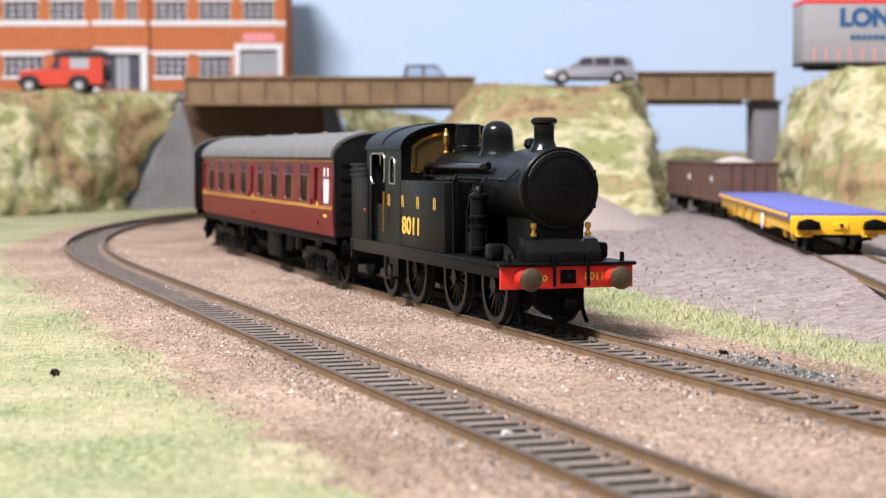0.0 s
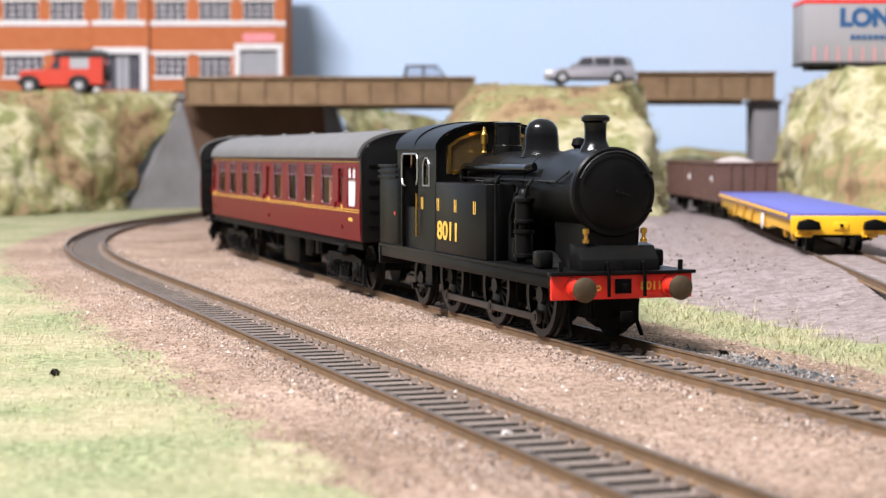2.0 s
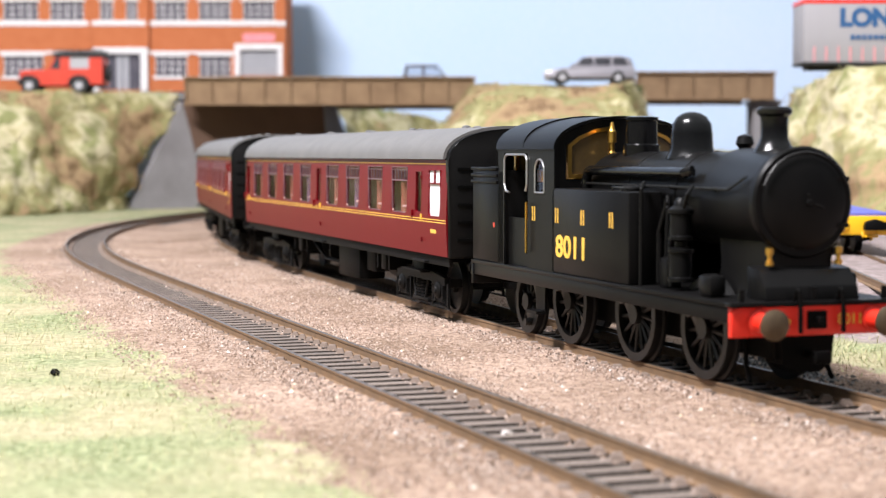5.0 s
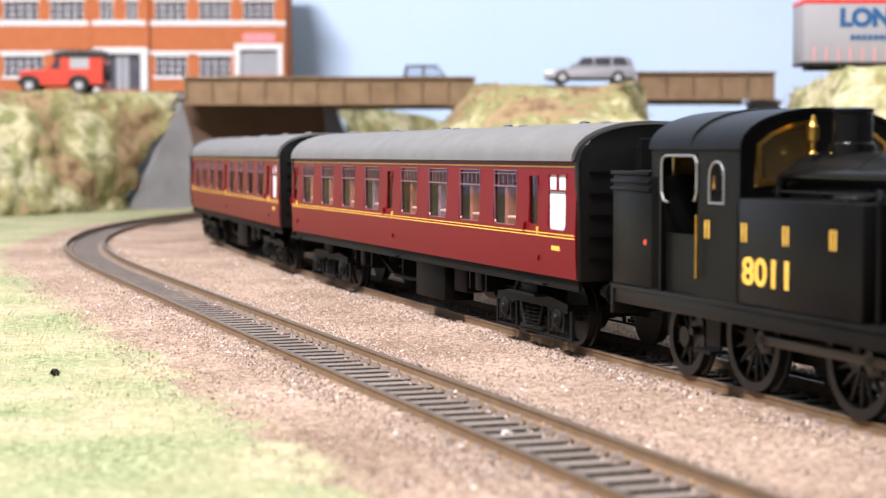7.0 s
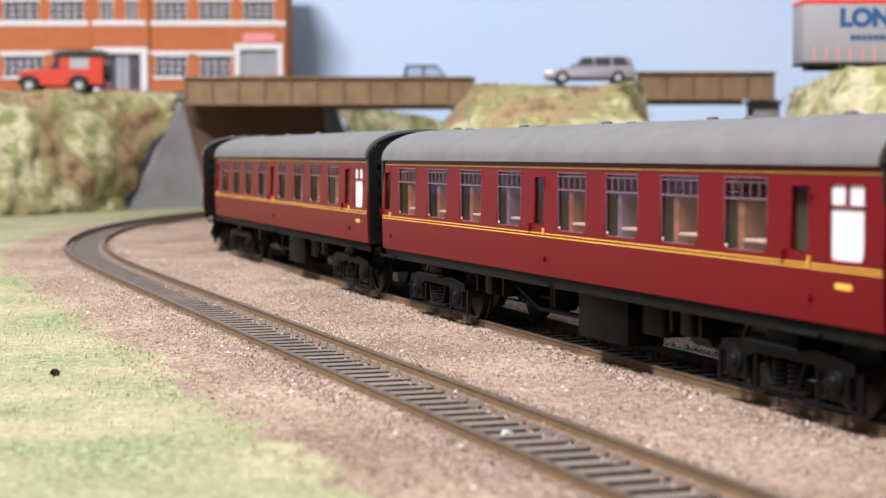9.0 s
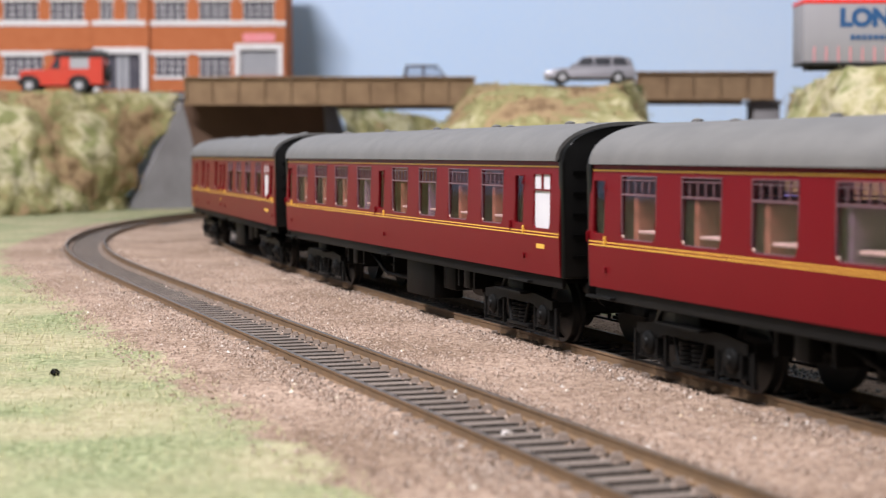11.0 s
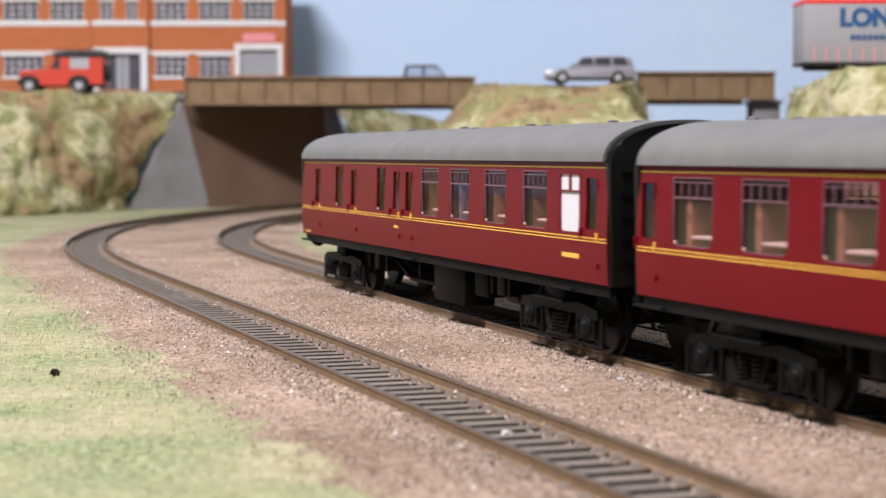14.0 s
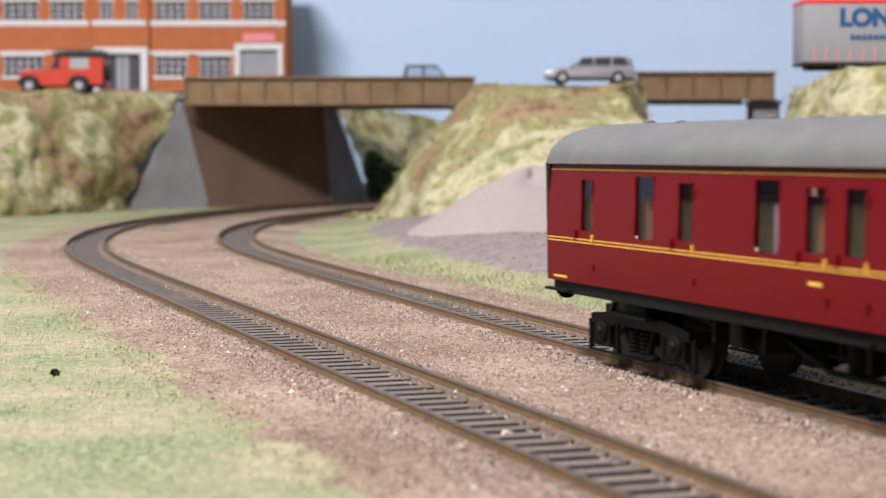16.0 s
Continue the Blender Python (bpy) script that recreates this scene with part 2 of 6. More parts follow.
def like(ob, name, parent, at):
    o = new(name, ob.data)
    o.parent = parent
    o.matrix_basis = at
    return o


def thing(name, label, category, at=None, group="", kind=""):
    ob = new(name)
    ob.empty_display_size = 0.01
    if at is not None:
        ob.matrix_basis = at
    return tagged(ob, label, category, group, kind)


def mpose(x, y, z, rx=0, ry=0, rz=0):
    return pose(x * MM, y * MM, z * MM, rx, ry, rz)


def keep_flat(bm, faces):
    """Marks the broad faces of a bevelled solid, so that only its rounded edges are shaded smooth."""
    layer = bm.faces.layers.int["flat"]
    for f in faces:
        f[layer] = 1


def box(x0, x1, y0, y1, z0, z1, bev=0.0, bm=None):
    bm = bm or bmesh.new()
    if not bm.faces.layers.int.get("flat"):
        bm.faces.layers.int.new("flat")
    r = bmesh.ops.create_cube(bm, size=1)
    for v in r["verts"]:
        v.co = ((x0 + x1) / 2 + v.co.x * (x1 - x0), (y0 + y1) / 2 + v.co.y * (y1 - y0), (z0 + z1) / 2 + v.co.z * (z1 - z0))
    if bev:
        es = list({e for v in r["verts"] for e in v.link_edges})
        keep_flat(bm, {f for v in r["verts"] for f in v.link_faces})
        made = bmesh.ops.bevel(bm, geom=es, offset=bev, segments=2, affect="EDGES", profile=0.5)
        for f in made["faces"]:
            f[bm.faces.layers.int["flat"]] = 0
    return bm


def rod(p, q, r, r2=None, seg=12, bm=None):
    bm = bm or bmesh.new()
    p, q = Vector(p), Vector(q)
    made = bmesh.ops.create_cone(bm, cap_ends=True, segments=seg, radius1=r, radius2=r if r2 is None else r2, depth=(q - p).length)
    m = Matrix.Translation((p + q) / 2) @ (q - p).to_track_quat("Z", "Y").to_matrix().to_4x4()
    bmesh.ops.transform(bm, matrix=m, verts=made["verts"])
    return bm


def pipe(points, r, seg=8, bm=None):
    bm = bm or bmesh.new()
    for a, c in zip(points[:-1], points[1:]):
        rod(a, c, r, seg=seg, bm=bm)
    for a in points[1:-1]:
        s = bmesh.ops.create_uvsphere(bm, u_segments=seg, v_segments=6, radius=r)
        bmesh.ops.translate(bm, vec=a, verts=s["verts"])
    return bm


def lathe(profile, base, axis=(0, 0, 1), seg=32, bm=None):
    """Turned shape: profile of (radius, height) along axis from base."""
    bm = bm or bmesh.new()
    q = Vector(axis).to_track_quat("Z", "Y").to_matrix()
    rings = []
    for r, h in profile:
        rings.append([bm.verts.new(Vector(base) + q @ Vector((r * math.cos(2 * math.pi * i / seg), r * math.sin(2 * math.pi * i / seg), h))) for i in range(seg)])
    for a, c in zip(rings[:-1], rings[1:]):
        for i in range(seg):
            bm.faces.new((a[i], a[(i + 1) % seg], c[(i + 1) % seg], c[i]))
    bm.faces.new(rings[0][::-1])
    bm.faces.new(rings[-1])
    return bm


def prism(outline, axis, a, c, bm=None, bev=0.0):
    """Outline of 2D points, drawn out along axis from a to c. Axis x: points are (y, z); y: (x, z); z: (x, y)."""
    bm = bm or bmesh.new()
    if not bm.faces.layers.int.get("flat"):
        bm.faces.layers.int.new("flat")
    put = {"x": lambda p, d: (d, p[0], p[1]), "y": lambda p, d: (p[0], d, p[1]), "z": lambda p, d: (p[0], p[1], d)}[axis]
    lo, hi = [bm.verts.new(put(p, a)) for p in outline], [bm.verts.new(put(p, c)) for p in outline]
    f = [bm.faces.new(lo), bm.faces.new(hi[::-1])]
    n = len(outline)
    for i in range(n):
        f.append(bm.faces.new((lo[i], hi[i], hi[(i + 1) % n], lo[(i + 1) % n])))
    if bev:
        keep_flat(bm, f)
        made = bmesh.ops.bevel(bm, geom=list({e for x in f for e in x.edges}), offset=bev, segments=2, affect="EDGES", profile=0.5)
        for x in made["faces"]:
            x[bm.faces.layers.int["flat"]] = 0
    return bm


def shell(line, axis, a, c, thick, bm=None):
    """A sheet along an open 2D line, drawn out along axis, with thickness."""
    n = len(line)
    out = []
    for i, p in enumerate(line):
        t = Vector(line[min(i + 1, n - 1)]) - Vector(line[max(i - 1, 0)])
        t.normalize()
        out.append((p[0] - t.y * thick, p[1] + t.x * thick))
    return prism(list(line) + out[::-1], axis, a, c, bm)


def writing(text, height, material, name, parent, at, label="", bold=0.035):
    """Letters as thin meshes, centred, in the xy plane of at."""
    cu = bpy.data.curves.new("text", "FONT")
    cu.body, cu.size, cu.extrude, cu.align_x, cu.align_y = text, height * 1.38 * MM, 0.05 * MM, "CENTER", "CENTER"
    cu.offset = bold * height * MM
    tmp = bpy.data.objects.new("text", cu)
    me = bpy.data.meshes.new_from_object(tmp)
    bpy.data.objects.remove(tmp)
    me.materials.append(material)
    ob = new(name, me)
    ob.parent = parent
    ob.matrix_basis = at
    return tagged(ob, label) if label else ob


# ---- track lines: a straight that leads into a long curve ----
STEP = 2.0
ALONG = np.arange(-700, 1700, STEP)


def track_line(x0, heading, k0, s1, k1, ease):
    k = k0 + k1 / (1 + np.exp(-np.clip((ALONG - s1) / ease, -60, 60)))
    turn = np.cumsum(k) * STEP
    th = np.radians(heading) - (turn - turn[350])
    x, y = np.cumsum(np.cos(th)) * STEP, np.cumsum(np.sin(th)) * STEP
    return x0 + x - x[350], 200 + y - y[350], th


OUTER = track_line(39.26, 109.628, 0.0000157, 508.0, 0.00093977, 27.4)
INNER = track_line(105.97, 109.915, 0.0000949, 576.0, 0.00103288, 24.2)


def on(line, s):
    return Vector((np.interp(s, ALONG, line[0]), np.interp(s, ALONG, line[1])))


def heading(line, s):
    return float(np.interp(s, ALONG, line[2]))


def x_of(line, y):
    return np.interp(y, line[1], line[0])


# ---- ground: one sheet ----
def smooth(a, c, x):
    t = np.clip((x - a) / (c - a), 0, 1)
    return t * t * (3 - 2 * t)


def ground_height(x, y):
    off = (x - x_of(INNER, y)) * 0.94
    return -3.3 + 9.0 * smooth(34, 120, off) * smooth(300, 560, y) * (1 - 0.6 * smooth(1050, 1250, y))


def siding(y):
    return 136.0 + 0.0733 * (y - 600)


def build_ground():
    ys = np.concatenate([np.arange(-500, 140, 40), np.arange(140, 700, 3.0), np.arange(700, 1900, 9.0)])
    xs = np.concatenate([np.arange(-900, -300, 40), np.arange(-300, 300, 3.0), np.arange(300, 1000, 40)])
    gx, gy = np.meshgrid(xs, ys)
    z = ground_height(gx, gy)
    rough = np.array([noise.noise((a * 0.06, c * 0.06, 0)) * 0.5 + noise.noise((a * 0.35, c * 0.35, 3)) * 0.28 for a, c in zip(gx.ravel(), gy.ravel())]).reshape(gx.shape)
    offi, offo = (gx - x_of(INNER, gy)) * 0.94, (gx - x_of(OUTER, gy)) * 0.94
    near = np.minimum(np.abs(offi), np.abs(offo))
    z = z + rough * (0.45 + 0.9 * smooth(22, 60, near))
    z = z + 0.95 * (1 - smooth(13, 22, np.abs(gx - siding(gy)))) * smooth(330, 420, gy)
    z = z - 0.75 * (1 - smooth(7, 12, near)) + 0.7 * smooth(12, 15, near) * (1 - smooth(22, 40, near))
    n, w = gx.size, len(xs)
    i = np.arange(n).reshape(gx.shape)
    faces = np.stack([i[:-1, :-1], i[:-1, 1:], i[1:, 1:], i[1:, :-1]], -1).reshape(-1, 4)
    me = bpy.data.meshes.new("ground")
    me.from_pydata((np.stack([gx, gy, z], -1).reshape(-1, 3) * MM).tolist(), [], faces.tolist())
    me.shade_smooth()
    me.materials.append(EARTH)
    grass = 0.66 * smooth(-20, -48, offo) + 0.05 + 0.3 * smooth(-24, -40, offo) * smooth(800, 1000, gy)
    grass = np.maximum(grass, 0.70 * smooth(34, 46, offi) * (1 - smooth(56, 78, offi)) * smooth(250, 420, gy))
    grass = np.maximum(grass, 0.75 * smooth(22, 34, offi) * (1 - smooth(50, 90, offi)) * smooth(600, 700, gy))
    yard = smooth(52, 74, offi)
    # between the rails: shade of the sleeper gaps, painted as a dark cover
    ash = 0.40 * (1 - smooth(7.5, 9.5, near)) * (1 - 0.6 * smooth(420, 700, gy))
    # the patch of real ash beside the inner line
    ash = ash + 0.8 * np.exp(-((offi - 20) / 9) ** 2 - ((gy - 372) / 32) ** 2)
    for name, v in (("grass", grass), ("yard", yard), ("ash", ash)):
        me.attributes.new(name, "FLOAT", "POINT").data.foreach_set("value", v.ravel().astype(np.float32))
    return tagged(new("ground", me), "sanded brown layout ground with grass matting and a grey yard", "ground", kind="structure")


def scatter(name, label, material, count, place, size, shape="stone", seed=1):
    """Loose bits lying on the ground, as one mesh. place(rng) gives x, y, z in millimetres."""
    rng = random.Random(seed)
    verts, faces = [], []
    for _ in range(count):
        x, y, z = place(rng)
        s = size * rng.uniform(0.5, 1.5)
        b = len(verts)
        a = rng.uniform(0, 6.3)
        if shape == "stone":
            for dx, dy, dz in ((1, 0, 0), (-0.5, 0.87, 0), (-0.5, -0.87, 0), (0, 0, 0.9)):
                j = rng.uniform(0.7, 1.2)
                verts.append(((x + s * j * (dx * math.cos(a) - dy * math.sin(a))) * MM, (y + s * j * (dx * math.sin(a) + dy * math.cos(a))) * MM, (z - 0.2 * s + s * j * dz) * MM))
            faces += [(b, b + 1, b + 3), (b + 1, b + 2, b + 3), (b + 2, b, b + 3), (b, b + 2, b + 1)]
        elif shape == "blade":
            h, lean = s * 3.2, rng.uniform(0.2, 1.1)
            w = s * 0.1
            dx, dy = math.cos(a), math.sin(a)
            verts += [((x - dy * w) * MM, (y + dx * w) * MM, z * MM), ((x + dy * w) * MM, (y - dx * w) * MM, z * MM), ((x + dx * h * lean) * MM, (y + dy * h * lean) * MM, (z + h * 0.55) * MM)]
            faces += [(b, b + 1, b + 2)]
        else:
            for k in range(6):
                u, v = rng.uniform(0, 6.3), rng.uniform(-1, 1)
                e = math.sqrt(1 - v * v)
                verts.append(((x + s * e * math.cos(u)) * MM, (y + s * e * math.sin(u)) * MM, (z + s * v) * MM))
            faces += [(b, b + 1, b + 2), (b + 1, b + 2, b + 3), (b + 2, b + 3, b + 4), (b + 3, b + 4, b + 5), (b + 4, b + 5, b), (b + 1, b + 3, b + 5)]
    me = bpy.data.meshes.new(name)
    me.from_pydata(verts, [], faces)
    me.materials.append(material)
    return tagged(new(name, me), label, name.replace("_", " "), kind="stuff")


def build_track(name, line, label, s0, s1, z=0.0, chairs=True):
    t = thing(name, label, "railway track", kind="structure")
    prof = [(-0.9, -2.5), (0.9, -2.5), (0.9, -2.2), (0.24, -1.95), (0.24, -0.72), (0.42, -0.52), (0.42, -0.05), (0.34, 0.0), (-0.34, 0.0), (-0.42, -0.05), (-0.42, -0.52), (-0.24, -0.72), (-0.24, -1.95), (-0.9, -2.2)]
    ss = np.arange(s0, s1, 10.0)
    for side in (-8.65, 8.65):
        bm = bmesh.new()
        rings = []
        for s in ss:
            p, th = on(line, s), heading(line, s)
            nx, ny = math.sin(th), -math.cos(th)
            rings.append([bm.verts.new((p.x + nx * (side + a), p.y + ny * (side + a), z + c)) for a, c in prof])
        m = len(prof)
        for a, c in zip(rings[:-1], rings[1:]):
            for i in range(m):
                f = bm.faces.new((a[i], a[(i + 1) % m], c[(i + 1) % m], c[i]))
                f.material_index = 1 if i in (6, 7, 8) else 0
        part("rail", bm, (RAIL, RAILTOP), t, "rusty-sided rail with a worn head")
    first = None
    rng = random.Random(5)
    cbm = bmesh.new()
    for k, s in enumerate(np.arange(s0 + 3, min(s1, s0 + 1500), 6.67) if chairs else ()):
        p, th = on(line, s), heading(line, s)
        at = Matrix.Translation((p.x * MM, p.y * MM, (z - 2.55) * MM)) @ Matrix.Rotation(th - math.pi / 2 + rng.uniform(-0.012, 0.012), 4, "Z")
        if first is None:
            first = part("sleeper", box(-14.6, 14.6, -1.8, 1.8, -1.9, 0, 0.1), (SLEEPER, SLEEPERSHADE), t, at=at)
            # dusty colour on the tops, painted-in shade on the sides
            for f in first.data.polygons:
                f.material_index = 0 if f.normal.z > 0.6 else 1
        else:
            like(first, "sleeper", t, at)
        if chairs and s < 700:
            for side in (-8.65, 8.65):
                for d in (-1.7, 1.7):
                    q = Matrix.Rotation(th - math.pi / 2, 4, "Z") @ Vector((side + d, 0, 0))
                    grow = rng.uniform(0.75, 1.25)
                    c = bmesh.ops.create_cube(cbm, size=1)
                    for v in c["verts"]:
                        v.co = (p.x + q.x + v.co.x * (2.3 if v.co.z < 0 else 1.2) * grow, p.y + q.y + v.co.y * (2.6 if v.co.z < 0 else 1.6) * grow, z - 2.25 + v.co.z * (0.8 if v.co.z < 0 else 1.3) * grow)
    if chairs:
        tagged(part("rail_chairs", cbm, CHAIRDUST, t, "small moulded rail chairs"), kind="stuff")
    else:
        cbm.free()
    return t


def build_shoulder(line, side):
    """Sanded grit banked against the outside of a rail, over the sleeper ends."""
    ss = np.arange(-90, 900, 1.6)
    offs = np.array([9.15, 9.9, 10.8, 12.0, 13.2, 14.4, 15.8, 18.0, 21.0, 25.0])
    lift = np.array([-2.3, -2.0, -1.9, -2.0, -2.1, -2.2, -2.35, -2.6, -3.0, -4.2])
    verts, faces = [], []
    for s in ss:
        p, th = on(line, s), heading(line, s)
        for o, h in zip(offs, lift):
            x, y = p.x + math.sin(th) * o * side, p.y - math.cos(th) * o * side
            n = noise.noise((x * 0.30, y * 0.30, 4.0)) * 0.55 + noise.noise((x * 0.9, y * 0.9, 7.0)) * 0.35 + noise.noise((x * 0.05, y * 0.05, 2.0)) * 0.45
            verts.append((x * MM, y * MM, (h + n * (0.55 if o < 9.5 else 1.0)) * MM))
    w = len(offs)
    for j in range(len(ss) - 1):
        for i in range(w - 1):
            faces.append((j * w + i, j * w + i + 1, (j + 1) * w + i + 1, (j + 1) * w + i))
    me = bpy.data.meshes.new("ballast")
    me.from_pydata(verts, [], faces)
    me.shade_smooth()
    me.materials.append(EARTH)
    return tagged(new("ballast", me), "brown sanded grit banked over the sleeper ends", "ballast", kind="stuff")


# ---- coaches ----
def side_y(z):
    """Half width of a coach side at height z: nearly flat above the waist, turning under below it."""
    return 18.4 - 0.0042 * max(0, 25 - z) ** 2 - 0.012 * max(0, z - 27) ** 1.5


ROOFRISE = 7.8


def roof_line(n=22):
    pts = []
    for i in range(n + 1):
        a = math.pi * (1 - i / n)
        pts.append((18.1 * math.copysign(abs(math.cos(a)) ** 0.88, math.cos(a)), 40.6 + ROOFRISE * math.sin(a) ** 0.92))
    return pts


COACH = 254.0
BIG = (26.0, 38.6)
SLIM = (26.6, 37.6)


def coach_side(coach, sign, openings, marks=((-13.4, -8.6, 21.6, 22.6),)):
    zs = sorted({15.9, 17.5, 19.5, 22, 24.5, 40.7, 39.9, *(z for o in openings for z in o[2])})
    xs = sorted({0.0, -COACH, *(x for o in openings for x in o[:2])})
    bm = bmesh.new()
    grid = {}

    def vert(x, z, d):
        k = (x, z, d)
        if k not in grid:
            grid[k] = bm.verts.new((x, sign * (side_y(z) - d), z))
        return grid[k]

    def is_open(x, z):
        return any(o[0] < x < o[1] and o[2][0] < z < o[2][1] for o in openings)

    cells = {}
    for i in range(len(xs) - 1):
        for j in range(len(zs) - 1):
            cells[i, j] = is_open((xs[i] + xs[i + 1]) / 2, (zs[j] + zs[j + 1]) / 2)
    for (i, j), hole in cells.items():
        if hole:
            continue
        x0, x1, z0, z1 = xs[i], xs[i + 1], zs[j], zs[j + 1]
        for d in (0, 0.9):
            bm.faces.new((vert(x0, z0, d), vert(x1, z0, d), vert(x1, z1, d), vert(x0, z1, d)))
        for (di, dj), (p, q) in (((1, 0), ((x1, z0), (x1, z1))), ((-1, 0), ((x0, z0), (x0, z1))), ((0, 1), ((x0, z1), (x1, z1))), ((0, -1), ((x0, z0), (x1, z0)))):
            if cells.get((i + di, j + dj), True):
                bm.faces.new((vert(*p, 0), vert(*q, 0), vert(*q, 0.9), vert(*p, 0.9)))
    side = part("side_panel", bm, MAROON, coach, "maroon coach side with window openings")
    for x0, x1, (z0, z1), kind in openings:
        y = side_y((z0 + z1) / 2) - 0.55
        pane = part("window", box(x0 + 0.02, x1 - 0.02, sign * y - 0.12, sign * y + 0.12, z0 + 0.02, z1 - 0.02), FROST if kind == "frost" else GLASS, side, "frosted white toilet window" if kind == "frost" else "clear coach window", smooth=False)
        pane.visible_shadow = kind == "frost"
        yo = sign * (side_y((z0 + z1) / 2) - 0.28)
        bars = bmesh.new()
        e = 0.22
        r = 1.7 if kind != "door" else 1.1
        corners = bmesh.new()
        for cx, cz, dx, dz in ((x0, z0, 1, 1), (x1, z0, -1, 1), (x1, z1, -1, -1), (x0, z1, 1, -1)):
            arc = [(cx + dx * r * (1 - math.sin(t)), cz + dz * r * (1 - math.cos(t))) for t in np.linspace(0, math.pi / 2, 6)]
            ys = sorted((sign * (side_y(cz) - 0.75), sign * (side_y(cz) - 0.03)))
            prism([(cx, cz), *arc], "y", ys[0], ys[1], corners)
        part("window_corner", corners, MAROON, side, smooth=False)
        for a, c, lo, hi in ((x0, x1, z0, z0 + e), (x0, x1, z1 - e, z1), (x0, x0 + e, z0 + e, z1 - e), (x1 - e, x1, z0 + e, z1 - e)):
            box(a, c, yo - 0.2, yo + 0.2, lo, hi, bm=bars)
        if kind in ("big", "frost"):
            zb = z0 + (z1 - z0) * 0.69
            box(x0 + e, x1 - e, yo - 0.2, yo + 0.25, zb, zb + 0.35, bm=bars)
            if kind == "big":
                box(x0 + e, x1 - e, yo - 0.1, yo + 0.2, z1 - 1.0, z1 - 0.8, bm=bars)
                for i in range(1, 5):
                    xb = x0 + (x1 - x0) * i / 5
                    box(xb - 0.16, xb + 0.16, yo - 0.1, yo + 0.2, zb + 0.35, z1 - 1.0, bm=bars)
            else:
                box((x0 + x1) / 2 - 0.4, (x0 + x1) / 2 + 0.4, yo - 0.2, yo + 0.25, zb, z1, bm=bars)
        # glint in the lower window corner, modelled as a small pale block
        if kind in ("big", "slim"):
            ys = sorted((yo - sign * 0.15, yo + sign * 0.2))
            part("glazing_lug", box(x0 + 0.3, x0 + 1.1, ys[0], ys[1], z0 + 0.3, z0 + 0.95, 0.2), TABLE, pane, "pale block standing in for a glint on the glazing")
        part("window_frame", bars, SASH if kind == "big" else MAROON, pane, smooth=False)
    lines = bmesh.new()
    for z, h in ((39.32, 0.34), (25.0, 0.24), (24.35, 0.24)):
        y = side_y(z) + 0.05
        box(-COACH + 0.3, -0.3, min(sign * (y - 0.15), sign * y), max(sign * (y - 0.15), sign * y), z, z + h, bm=lines)
    part("gold_lining", lines, GOLD, side, "thin gold lining bands", smooth=False)
    for m0, m1, n0, n1 in marks:
        y = side_y(n0) + 0.04
        part("number_bar", box(m0, m1, min(sign * (y - 0.2), sign * y), max(sign * (y - 0.2), sign * y), n0, n1), GOLD, side, "small gold running number", smooth=False)
    for x0, x1, zz, kind in openings:
        if kind != "door":
            continue
        y = side_y(28)
        for x, z0, z1, dy in ((x0 - 1.6, 25.5, 27.2, 0.5), (x1 + 0.9, 19.0, 20.2, 0.4), (x1 + 0.9, 35.5, 36.3, 0.4)):
            part("door_furniture", box(x - 0.35, x + 0.35, min(sign * y, sign * (y + dy)), max(sign * y, sign * (y + dy)), z0, z1, 0.1), MAROON, side, "hinge or handle of a coach door")
        ys = sorted((sign * (side_y(25) - 0.1), sign * (side_y(25) + 0.45)))
        part("door_handle", box(x1 + 0.5, x1 + 0.95, ys[0], ys[1], 24.7, 26.3, 0.1), GOLD, side, "small gold door handle")
        h = rod((x0 - 1.6, sign * (y + 0.5), 24.8), (x0 - 1.6, sign * (y + 0.5), 27.0), 0.15, seg=6)
        part("grab_rail", h, MAROON, side, "thin maroon door grab rail")
    return side


